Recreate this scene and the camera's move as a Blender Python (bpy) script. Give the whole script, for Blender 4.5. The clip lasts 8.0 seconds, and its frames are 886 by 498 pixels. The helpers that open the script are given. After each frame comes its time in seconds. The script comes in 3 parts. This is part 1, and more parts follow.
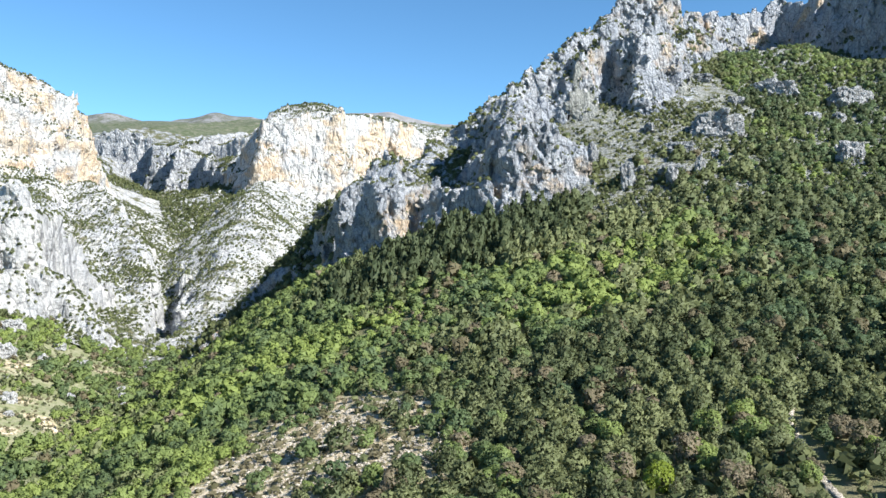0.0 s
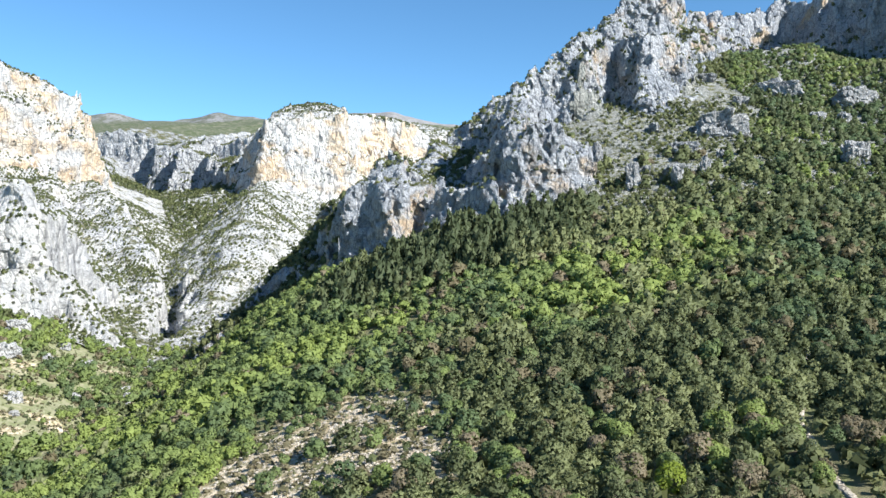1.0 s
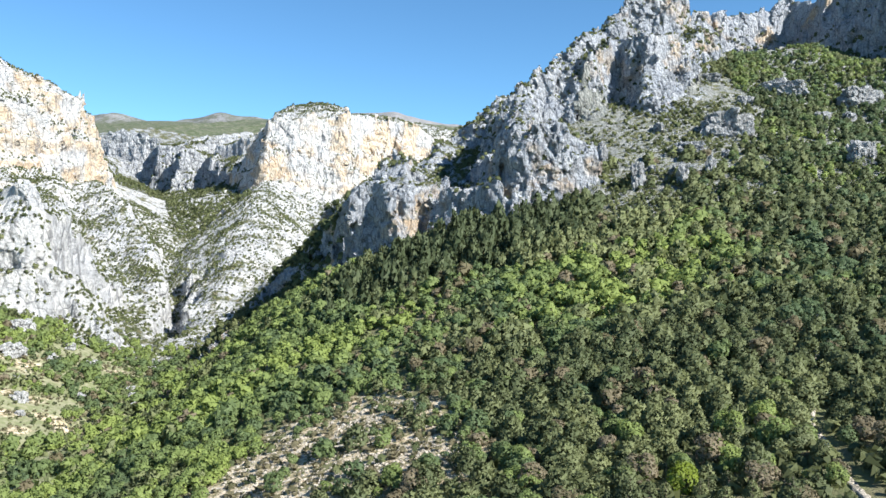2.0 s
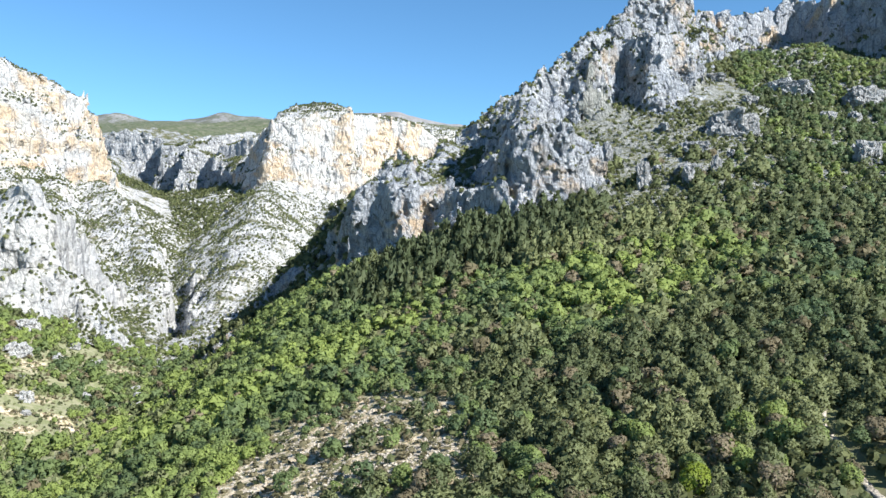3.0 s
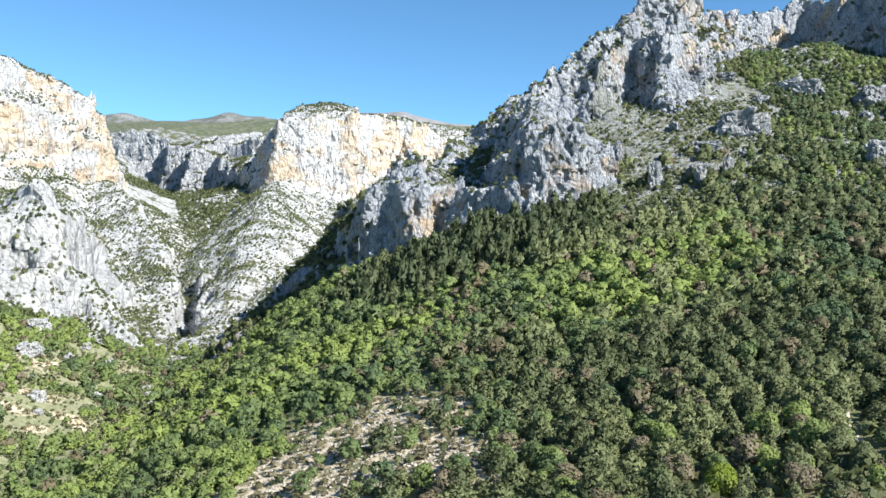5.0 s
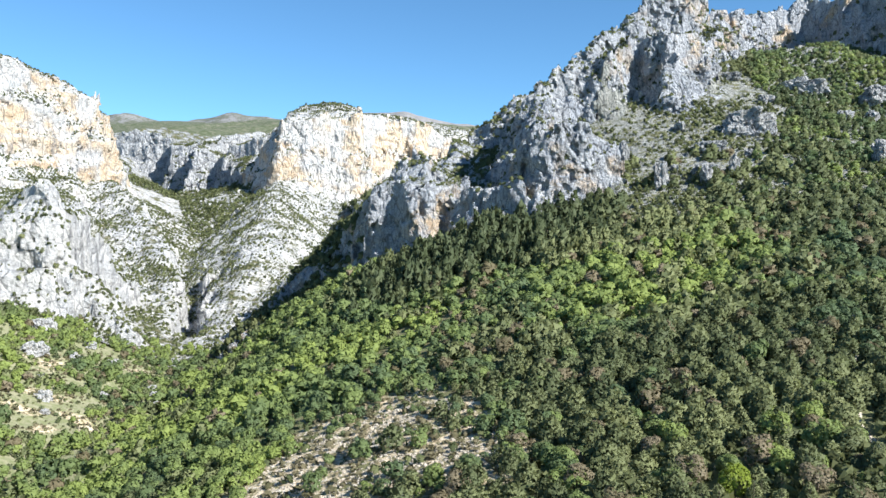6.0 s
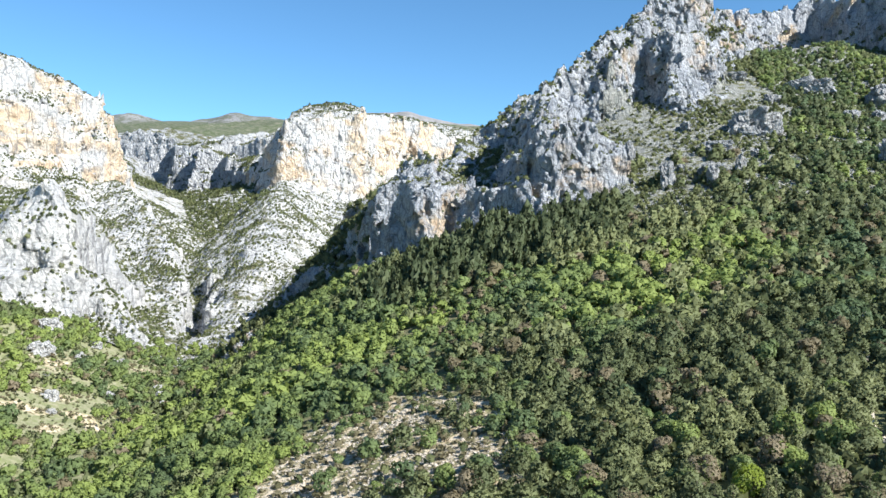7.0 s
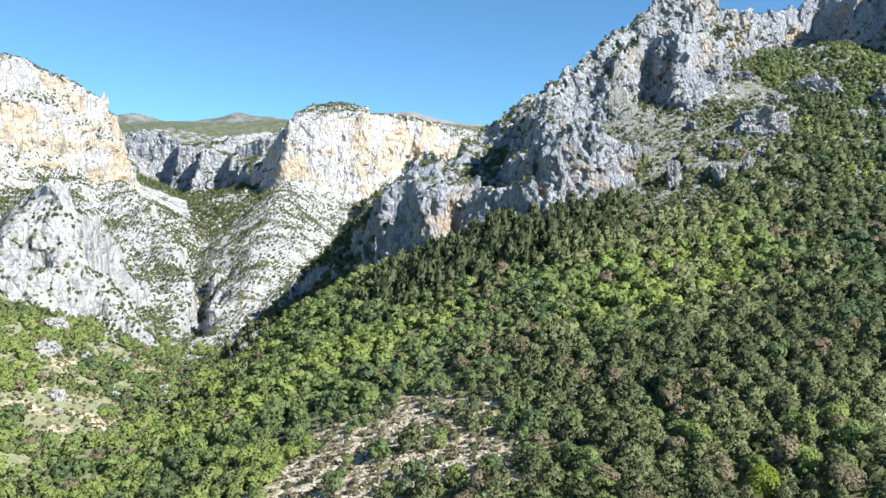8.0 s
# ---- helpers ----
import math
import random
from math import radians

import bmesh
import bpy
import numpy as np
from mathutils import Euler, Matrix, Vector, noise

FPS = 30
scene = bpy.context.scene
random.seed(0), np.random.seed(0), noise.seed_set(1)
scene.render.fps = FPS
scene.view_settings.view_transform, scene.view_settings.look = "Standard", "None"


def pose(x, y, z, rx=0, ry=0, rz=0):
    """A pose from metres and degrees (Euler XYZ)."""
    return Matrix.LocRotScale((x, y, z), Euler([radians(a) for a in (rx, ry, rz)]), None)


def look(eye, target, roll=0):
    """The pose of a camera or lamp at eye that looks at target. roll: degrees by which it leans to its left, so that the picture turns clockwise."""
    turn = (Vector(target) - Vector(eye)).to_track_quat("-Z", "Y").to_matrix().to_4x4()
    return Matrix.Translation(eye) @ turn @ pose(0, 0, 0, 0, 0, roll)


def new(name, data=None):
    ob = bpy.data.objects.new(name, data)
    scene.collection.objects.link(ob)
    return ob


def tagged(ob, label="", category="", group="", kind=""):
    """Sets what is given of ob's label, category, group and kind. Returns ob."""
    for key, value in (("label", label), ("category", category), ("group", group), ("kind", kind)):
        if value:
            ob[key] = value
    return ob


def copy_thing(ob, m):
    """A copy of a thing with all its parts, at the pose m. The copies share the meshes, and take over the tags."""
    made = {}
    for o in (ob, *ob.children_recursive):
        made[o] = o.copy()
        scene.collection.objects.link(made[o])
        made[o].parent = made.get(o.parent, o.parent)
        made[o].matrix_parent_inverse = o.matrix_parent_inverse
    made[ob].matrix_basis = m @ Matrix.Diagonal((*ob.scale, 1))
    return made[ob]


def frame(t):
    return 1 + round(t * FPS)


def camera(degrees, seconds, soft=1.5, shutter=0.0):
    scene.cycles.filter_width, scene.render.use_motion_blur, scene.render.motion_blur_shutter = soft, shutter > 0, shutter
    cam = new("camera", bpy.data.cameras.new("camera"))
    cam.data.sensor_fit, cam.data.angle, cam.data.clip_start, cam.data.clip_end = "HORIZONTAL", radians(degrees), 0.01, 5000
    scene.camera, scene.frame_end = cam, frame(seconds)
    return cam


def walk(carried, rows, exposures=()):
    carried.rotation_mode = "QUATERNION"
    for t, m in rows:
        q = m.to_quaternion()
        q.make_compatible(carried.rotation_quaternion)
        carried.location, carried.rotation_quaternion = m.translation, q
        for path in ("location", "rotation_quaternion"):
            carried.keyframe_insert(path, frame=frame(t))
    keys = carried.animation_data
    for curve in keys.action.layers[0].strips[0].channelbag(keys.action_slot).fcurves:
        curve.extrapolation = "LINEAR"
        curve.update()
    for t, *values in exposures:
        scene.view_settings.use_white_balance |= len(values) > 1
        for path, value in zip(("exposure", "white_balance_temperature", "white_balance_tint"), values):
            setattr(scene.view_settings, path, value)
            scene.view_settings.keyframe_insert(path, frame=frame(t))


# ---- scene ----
cam = camera(60.0, 8.0)


def glide(t):
    """The aircraft's slow drift to its left, turning a little the same way."""
    s = t / 8
    x, y, z = -13 * (0.9367 * s + 0.0633 * s * s), 13 * (0.0934 * s - 0.0005 * s * s), 13 * (0.0248 * s - 0.0297 * s * s)
    yaw, pitch, roll = 1.0543 * s + 0.2880 * s * s, -0.0657 * s + 0.0292 * s * s, 0.0826 * s - 0.0195 * s * s
    return pose(0, 0, 100, 89) @ pose(x, z, -y) @ pose(0, 0, 0, 0, yaw, 0) @ pose(0, 0, 0, pitch, 0, 0) @ pose(0, 0, 0, 0, 0, roll)


walk(cam, [(k * 0.5, glide(k * 0.5)) for k in range(17)], exposures=[(0.0, 1.16)])

# ---- light ----
SUN = Vector((0.74, -0.50, 0.67)).normalized()
world = bpy.data.worlds.new("sky")
scene.world = world
world.use_nodes = True
wn = world.node_tree
sky = wn.nodes.new("ShaderNodeTexSky")
sky.sky_type = "NISHITA"
sky.sun_disc = False
sky.sun_elevation = math.asin(SUN.z)
sky.sun_rotation = math.atan2(SUN.x, SUN.y)
sky.altitude = 900
sky.air_density, sky.dust_density, sky.ozone_density = 0.9, 0.0, 2.5
wn.nodes["Background"].inputs["Strength"].default_value = 0.073
clear = wn.nodes.new("ShaderNodeMix")
clear.data_type, clear.blend_type = "RGBA", "MULTIPLY"
clear.inputs[0].default_value, clear.inputs[7].default_value = 1.0, (0.66, 1.01, 1.15, 1)
wn.links.new(sky.outputs["Color"], clear.inputs[6])
wn.links.new(clear.outputs[2], wn.nodes["Background"].inputs["Color"])
sun = new("sun", bpy.data.lights.new("sun", "SUN"))
sun.data.energy, sun.data.angle, sun.data.color = 4.8, radians(0.53), (1.0, 0.985, 0.945)
sun.matrix_world = look((0, 0, 0), tuple(-SUN))


# ---- materials ----
class Nodes:
    """A short way to write node materials."""

    def __init__(self, name):
        self.mat = bpy.data.materials.new(name)
        self.mat.use_nodes = True
        self.tree = self.mat.node_tree
        self.shader = self.tree.nodes["Principled BSDF"]
        self.out = self.tree.nodes["Material Output"]

    def add(self, kind, **inputs):
        node = self.tree.nodes.new(kind)
        self.feed(node, **inputs)
        return node

    def feed(self, node, **inputs):
        for key, value in inputs.items():
            socket = node.inputs[key.replace("_", " ")]
            if isinstance(value, bpy.types.NodeSocket):
                self.tree.links.new(value, socket)
            else:
                socket.default_value = value

    def position(self, scale=(1, 1, 1)):
        geo = self.add("ShaderNodeNewGeometry")
        node = self.add("ShaderNodeMapping", Vector=geo.outputs["Position"])
        node.inputs["Scale"].default_value = scale
        return node.outputs["Vector"]

    def noise(self, size, detail=4.0, rough=0.55, stretch=(1, 1, 1), warp=0.0):
        node = self.add("ShaderNodeTexNoise", Vector=self.position(stretch), Scale=1.0 / size, Detail=detail, Roughness=rough, Distortion=warp)
        return node.outputs["Fac"]

    def warped(self, size, amount, stretch):
        """Places pushed about by noise, so that joints do not run straight."""
        push = self.add("ShaderNodeTexNoise", Vector=self.position(), Scale=1.0 / size, Detail=3.0)
        node = self.tree.nodes.new("ShaderNodeVectorMath")
        node.operation = "MULTIPLY_ADD"
        self.tree.links.new(push.outputs["Color"], node.inputs[0])
        node.inputs[1].default_value = (amount, amount, amount)
        self.tree.links.new(self.position(stretch), node.inputs[2])
        return node.outputs["Vector"]

    def ramp(self, value, low, high, a=0.0, b=1.0):
        node = self.add("ShaderNodeMapRange", Value=value)
        node.inputs["From Min"].default_value, node.inputs["From Max"].default_value = low, high
        node.inputs["To Min"].default_value, node.inputs["To Max"].default_value = a, b
        return node.outputs["Result"]

    def math(self, op, a, b=0.0):
        node = self.tree.nodes.new("ShaderNodeMath")
        node.operation = op
        for socket, value in zip(node.inputs, (a, b)):
            if isinstance(value, bpy.types.NodeSocket):
                self.tree.links.new(value, socket)
            else:
                socket.default_value = value
        return node.outputs[0]

    def mix(self, fac, a, b):
        node = self.tree.nodes.new("ShaderNodeMix")
        node.data_type = "RGBA"
        for socket, value in ((node.inputs[0], fac), (node.inputs[6], a), (node.inputs[7], b)):
            if isinstance(value, bpy.types.NodeSocket):
                self.tree.links.new(value, socket)
            else:
                socket.default_value = (*value, 1) if isinstance(value, tuple) else value
        return node.outputs[2]

    def upness(self):
        geo = self.add("ShaderNodeNewGeometry")
        split = self.add("ShaderNodeSeparateXYZ", Vector=geo.outputs["Normal"])
        return split.outputs["Z"]

    def finish(self, color, roughness=0.9, bump=None, strength=0.6, distance=0.5):
        self.feed(self.shader, Base_Color=color, Roughness=roughness)
        self.shader.inputs["Specular IOR Level"].default_value = 0.25
        if bump is not None:
            node = self.add("ShaderNodeBump", Height=bump, Strength=strength, Distance=distance)
            self.tree.links.new(node.outputs["Normal"], self.shader.inputs["Normal"])
        return self.mat


def limestone(name, grain, pale, grey, orange, green, relief=1.0, stain=1.0, rusty=(-200, -100)):
    """Weathered, fractured limestone with grey skin, dark streaks, cracks and pits, rusty overhangs at the heights named, and thin grass where it lies flat."""
    n = Nodes(name)
    dark = tuple(0.36 * c for c in grey)
    color = n.mix(n.ramp(n.noise(grain * 9, 5), 0.38, 0.62), pale, grey)
    up = n.upness()
    steep = n.ramp(up, 0.55, 0.15)
    facet = n.add("ShaderNodeTexVoronoi", Vector=n.warped(grain * 2.2, grain * 0.9, (1, 1, 0.6)), Scale=1.0 / (grain * 1.7))
    tone = n.add("ShaderNodeSeparateXYZ", Vector=facet.outputs["Color"]).outputs["X"]
    color = n.mix(n.ramp(tone, 0.45, 1.0, 0.0, 0.55), color, grey)
    skin = n.ramp(n.noise(grain * 1.8, 8, 0.74), 0.50, 0.60)
    color = n.mix(n.math("MULTIPLY", skin, 0.55 * stain), color, dark)
    high = n.add("ShaderNodeSeparateXYZ", Vector=n.position()).outputs["Z"]
    rust = n.math("MULTIPLY", n.ramp(n.math("ADD", n.noise(grain * 18, 2, 0.5), n.math("MULTIPLY", n.noise(grain * 5, 5, 0.65), 0.14)), orange + 0.14, orange + 0.24), steep)
    rust = n.math("MULTIPLY", rust, n.ramp(high, *rusty))
    color = n.mix(n.math("MULTIPLY", rust, 0.85), color, n.mix(n.ramp(n.noise(grain * 3, 5, 0.6), 0.35, 0.65), (0.64, 0.44, 0.26), (0.70, 0.585, 0.42)))
    fleck = n.ramp(n.noise(grain * 0.6, 5, 0.75), 0.53, 0.60)
    color = n.mix(n.math("MULTIPLY", fleck, 0.60 * stain), color, dark)
    streak = n.ramp(n.noise(grain * 1.8, 5, 0.6, (1, 1, 0.10), 0.4), 0.54, 0.66)
    color = n.mix(n.math("MULTIPLY", n.math("MULTIPLY", streak, steep), 0.60), color, dark)
    joint = n.add("ShaderNodeTexVoronoi", Vector=n.warped(grain * 3.0, grain * 1.6, (1, 1, 0.45)), Scale=1.0 / (grain * 3.4))
    joint.feature = "DISTANCE_TO_EDGE"
    crack = n.ramp(joint.outputs["Distance"], 0.05, 0.015)
    color = n.mix(n.math("MULTIPLY", n.math("MULTIPLY", crack, n.ramp(n.noise(grain * 5, 3), 0.42, 0.55)), 0.7), color, dark)
    flat = n.math("MULTIPLY", n.ramp(up, 0.58, 0.82), n.ramp(n.noise(grain * 6, 7, 0.7), green, green + 0.08))
    scrub = n.mix(n.ramp(n.noise(grain * 1.2, 5, 0.7), 0.4, 0.6), (0.075, 0.10, 0.035), (0.22, 0.20, 0.11))
    color = n.mix(flat, color, scrub)
    height = n.math("ADD", n.noise(grain * 1.6, 9, 0.74), n.math("MULTIPLY", n.noise(grain * 3.5, 4, 0.6, (1, 1, 0.3), 0.5), 0.9))
    height = n.math("ADD", height, n.math("MULTIPLY", facet.outputs["Distance"], -0.35))
    height = n.math("ADD", height, n.math("MULTIPLY", n.ramp(joint.outputs["Distance"], 0.0, 0.14), 0.30))
    return n.finish(color, 0.92, height, relief, grain * 2.9)


ROCK_NEAR = limestone("spur_limestone", 1.6, (0.60, 0.615, 0.64), (0.40, 0.43, 0.48), 0.50, 0.49, 1.0, 0.80)
ROCK_FAR = limestone("gorge_limestone", 3.2, (0.69, 0.675, 0.64), (0.56, 0.565, 0.57), 0.35, 0.51, 0.85, 0.75, (135, 175))
# Grey rock, darker and bluer than gorge_limestone: shade put into its base colours.
ROCK_GREY_SHADED = limestone("shaded_grey_limestone", 3.2, (0.60, 0.605, 0.61), (0.45, 0.465, 0.49), 0.60, 0.44, 1.0, 0.9)
SCREE = limestone("stony_grass", 0.9, (0.43, 0.43, 0.40), (0.29, 0.30, 0.275), 0.9, 0.50, 0.9, 0.9)
ROCK_LOOSE = limestone("boulder_limestone", 1.0, (0.55, 0.55, 0.535), (0.39, 0.40, 0.415), 0.75, 0.60, 1.0, 0.9)


ROCK_WHITE = limestone("white_boulder_limestone", 1.0, (0.60, 0.595, 0.575), (0.46, 0.46, 0.455), 0.9, 0.9, 0.9, 0.7)
STONE = limestone("earthy_stone", 0.6, (0.69, 0.62, 0.515), (0.52, 0.455, 0.365), 0.9, 0.9, 0.8, 0.6)


def soil():
    """Leaf litter and grass under the trees, pale stony earth in the clearings."""
    n = Nodes("stony_soil")
    bare = n.add("ShaderNodeAttribute")
    bare.attribute_name = "bare"
    litter = n.mix(n.ramp(n.noise(6.0, 6, 0.65), 0.42, 0.6), (0.17, 0.155, 0.085), (0.14, 0.155, 0.065))
    west = n.add("ShaderNodeSeparateXYZ", Vector=n.position()).outputs["X"]
    litter = n.mix(n.ramp(west, -120, -160), litter, n.mix(n.ramp(n.noise(4.0, 6, 0.7), 0.42, 0.58), (0.18, 0.195, 0.095), (0.27, 0.26, 0.165)))
    earth = n.mix(n.ramp(n.noise(5.0, 5), 0.4, 0.6), (0.60, 0.49, 0.345), (0.42, 0.33, 0.215))
    earth = n.mix(n.ramp(n.noise(1.1, 6, 0.7), 0.50, 0.58), earth, (0.70, 0.65, 0.55))
    earth = n.mix(n.ramp(n.noise(2.2, 7, 0.75), 0.50, 0.57), earth, (0.17, 0.155, 0.08))
    earth = n.mix(n.ramp(n.noise(7.0, 5, 0.65), 0.52, 0.62), earth, (0.15, 0.15, 0.07))
    color = n.mix(n.ramp(n.math("ADD", bare.outputs["Fac"], n.math("MULTIPLY", n.noise(4.0, 5, 0.6), 0.5)), 0.5, 0.65), litter, earth)
    return n.finish(color, 0.95, n.noise(1.5, 8, 0.7), 0.8, 0.8)


SOIL = soil()


def far_ground():
    n = Nodes("distant_scrub_haze")
    # Bare ground greyed towards blue: the haze of distance is put into the colour.
    color = n.mix(n.ramp(n.noise(60.0, 6, 0.65), 0.42, 0.6), (0.12, 0.125, 0.10), (0.22, 0.22, 0.225))
    color = n.mix(n.ramp(n.noise(12.0, 6, 0.7), 0.5, 0.62), color, (0.075, 0.085, 0.05))
    north = n.add("ShaderNodeSeparateXYZ", Vector=n.position()).outputs["Y"]
    green = n.mix(n.ramp(n.noise(14.0, 7, 0.75), 0.45, 0.6), (0.070, 0.090, 0.045), (0.16, 0.158, 0.115))
    east = n.add("ShaderNodeSeparateXYZ", Vector=n.position()).outputs["X"]
    color = n.mix(n.ramp(east, -480, -300), color, n.mix(n.ramp(n.noise(30.0, 6, 0.65), 0.4, 0.6), (0.25, 0.245, 0.245), (0.18, 0.178, 0.175)))
    color = n.mix(n.ramp(north, 2300, 2800), green, color)
    return n.finish(color, 0.95, n.noise(25.0, 8, 0.7), 0.9, 8.0)


FAR = far_ground()


def leaf(name, dark, light, odd):
    """Foliage; the attribute tint moves each tree between two greens."""
    n = Nodes(name)
    tint = n.add("ShaderNodeAttribute")
    tint.attribute_name = "tint"
    info = n.add("ShaderNodeObjectInfo")
    island = n.add("ShaderNodeNewGeometry").outputs["Random Per Island"]
    solo = n.add("ShaderNodeAttribute")
    solo.attribute_name = "solo"
    share = n.math("ADD", tint.outputs["Fac"], n.math("MULTIPLY", info.outputs["Random"], solo.outputs["Fac"]))
    color = n.mix(share, dark, light)
    color = n.mix(n.ramp(island, 0.0, 1.0, 0.0, 0.20), color, odd)
    n.finish(color, 0.65)
    trans = n.add("ShaderNodeBsdfTranslucent", Color=color)
    both = n.add("ShaderNodeMixShader", Fac=0.40)
    n.tree.links.new(n.shader.outputs[0], both.inputs[1])
    n.tree.links.new(trans.outputs[0], both.inputs[2])
    n.tree.links.new(both.outputs[0], n.out.inputs["Surface"])
    return n.mat


OAK = leaf("oak_leaves", (0.100, 0.146, 0.074), (0.262, 0.324, 0.090), (0.175, 0.215, 0.08))
PINE = leaf("pine_needles", (0.078, 0.104, 0.050), (0.220, 0.246, 0.112), (0.175, 0.195, 0.10))
DRY = leaf("dry_leaves", (0.155, 0.135, 0.072), (0.245, 0.205, 0.135), (0.21, 0.185, 0.115))
HEATH = leaf("dry_scrub", (0.115, 0.110, 0.055), (0.235, 0.205, 0.125), (0.17, 0.155, 0.08))
BRIGHT = leaf("spring_leaves", (0.17, 0.225, 0.03), (0.23, 0.28, 0.04), (0.20, 0.25, 0.035))
SCRUB = leaf("scrub_leaves", (0.080, 0.102, 0.045), (0.190, 0.205, 0.090), (0.12, 0.135, 0.06))


def bark():
    n = Nodes("bark")
    return n.finish(n.mix(n.noise(0.3, 5), (0.10, 0.075, 0.055), (0.20, 0.17, 0.14)), 0.9)


BARK = bark()

# ---- the lie of the land ----
LATTICE = np.random.RandomState(7).rand(32, 32, 32).astype(np.float32) * 2 - 1


def lump(x, y, z, size, seed=0):
    """Smooth value noise, -1 to 1."""
    s = 1.0 / size
    out = None
    cells = []
    for k, v in enumerate((x, y, z)):
        v = np.asarray(v, np.float32) * s + 17.3 * (seed + 1) * (k + 1)
        i = np.floor(v)
        f = v - i
        cells.append((i.astype(np.int32) & 31, (i.astype(np.int32) + 1) & 31, f * f * (3 - 2 * f)))
    (xa, xb, fx), (ya, yb, fy), (za, zb, fz) = cells
    L = LATTICE
    low = (L[xa, ya, za] * (1 - fx) + L[xb, ya, za] * fx) * (1 - fy) + (L[xa, yb, za] * (1 - fx) + L[xb, yb, za] * fx) * fy
    high = (L[xa, ya, zb] * (1 - fx) + L[xb, ya, zb] * fx) * (1 - fy) + (L[xa, yb, zb] * (1 - fx) + L[xb, yb, zb] * fx) * fy
    return low * (1 - fz) + high * fz


def blocks(x, y, z, size, tall, seed):
    """Jointed rock: a value for each block of stone, how near the place is to a joint, and the lean of the block's face."""
    p = [np.asarray(v, np.float32) / np.float32(k) + np.float32(11.7 * (seed + i)) for i, (v, k) in enumerate(((x, size), (y, size), (z, size * tall)))]
    base = [np.floor(v).astype(np.int32) for v in p]
    first, second = np.full(len(x), 9.0, np.float32), np.full(len(x), 9.0, np.float32)
    home = np.zeros(len(x), np.int32)
    jitter = np.float32(0.45) * LATTICE
    for a in (-1, 0, 1):
        for b in (-1, 0, 1):
            for c in (-1, 0, 1):
                i, j, k = base[0] + a, base[1] + b, base[2] + c
                ii, jj, kk = i & 31, j & 31, k & 31
                d = (i + np.float32(0.5) + jitter[ii, jj, kk] - p[0]) ** 2 + (j + np.float32(0.5) + jitter[jj, kk, ii] - p[1]) ** 2 + (k + np.float32(0.5) + jitter[kk, ii, jj] - p[2]) ** 2
                near = d < first
                second = np.where(near, first, np.minimum(second, d))
                home = np.where(near, ((a + 1) * 3 + b + 1) * 3 + c + 1, home)
                first = np.where(near, d, first)
    i, j, k = base[0] + home // 9 - 1, base[1] + home // 3 % 3 - 1, base[2] + home % 3 - 1
    ii, jj, kk = i & 31, j & 31, k & 31
    lean = (p[0] - i - 0.5) * LATTICE[(ii + 3) & 31, jj, kk] + (p[1] - j - 0.5) * LATTICE[ii, (jj + 5) & 31, kk] + (p[2] - k - 0.5) * LATTICE[ii, jj, (kk + 9) & 31]
    return LATTICE[(ii + 7) & 31, jj, kk], np.sqrt(second) - np.sqrt(first), lean


def line(x, y, pts):
    """Distance to a line on the map, the height along it, whether the place lies to the right of its run, and how far past its ends."""
    past = np.zeros(x.shape)
    best = np.full(x.shape, 1e9)
    height = np.zeros(x.shape)
    right = np.zeros(x.shape, bool)
    for k, ((ax, ay, az), (bx, by, bz)) in enumerate(zip(pts, pts[1:])):
        dx, dy = bx - ax, by - ay
        run = ((x - ax) * dx + (y - ay) * dy) / (dx * dx + dy * dy)
        over = np.maximum(-run if k == 0 else 0, run - 1 if k == len(pts) - 2 else 0) * math.hypot(dx, dy) + 0 * x
        t = np.clip(((x - ax) * dx + (y - ay) * dy) / (dx * dx + dy * dy), 0, 1)
        ex, ey = x - ax - t * dx, y - ay - t * dy
        d = np.hypot(ex, ey)
        across = dx * ey - dy * ex
        d = d - 1e-4 * np.abs(across) / math.hypot(dx, dy)
        near = d < best
        height = np.where(near, az + t * (bz - az), height)
        right = np.where(near, across < 0, right)
        past = np.where(near, np.maximum(over, 0), past)
        best = np.where(near, d, best)
    return best, height, right, past


def profile(d, at, drop, slope):
    return np.interp(d, at, drop) + np.maximum(d - at[-1], 0) * slope


def ridge(x, y, pts, front, back, end=0.0):
    """Height of a ridge along a crest, by its profiles to the right and left of its run; end: how steeply it falls past its ends."""
    d, h, right, past = line(x, y, pts)
    return h - end * past - np.where(right, profile(d, *front), profile(d, *back))


def smin(a, b, k):
    h = np.clip(0.5 + 0.5 * (b - a) / k, 0, 1)
    return b + (a - b) * h - k * h * (1 - h)


GORGE = [(-230, -400, -14), (-190, 50, 0), (-170, 250, 8), (-178, 430, 11), (-205, 548, 18), (-228, 620, 24), (-258, 720, 32),
         (-292, 850, 46), (-330, 980, 68), (-380, 1080, 96), (-480, 1300, 150), (-620, 1700, 190)]
WALL_LEFT = [(-64, 462, 114), (-54, 430, 121), (-42, 428, 126), (-30, 419, 126), (-20, 413, 125), (-10, 417, 125), (-4, 432, 127), (2, 448, 131)]
WALL_RIGHT = [(16, 446, 146), (19, 403, 141), (31, 391, 152), (52, 391, 156), (66, 388, 148), (75, 385, 133), (84, 392, 121)]
PEAK = [(42, 452, 166), (44, 485, 180), (48, 512, 201), (70, 522, 220), (92, 538, 239), (112, 556, 250), (122, 572, 265), (133, 575, 285), (160, 592, 305), (175, 606, 290),
        (196, 640, 268), (211, 662, 289), (267, 706, 302), (300, 716, 316), (316, 718, 322), (330, 702, 314), (332, 655, 308), (340, 605, 306), (350, 565, 288)]
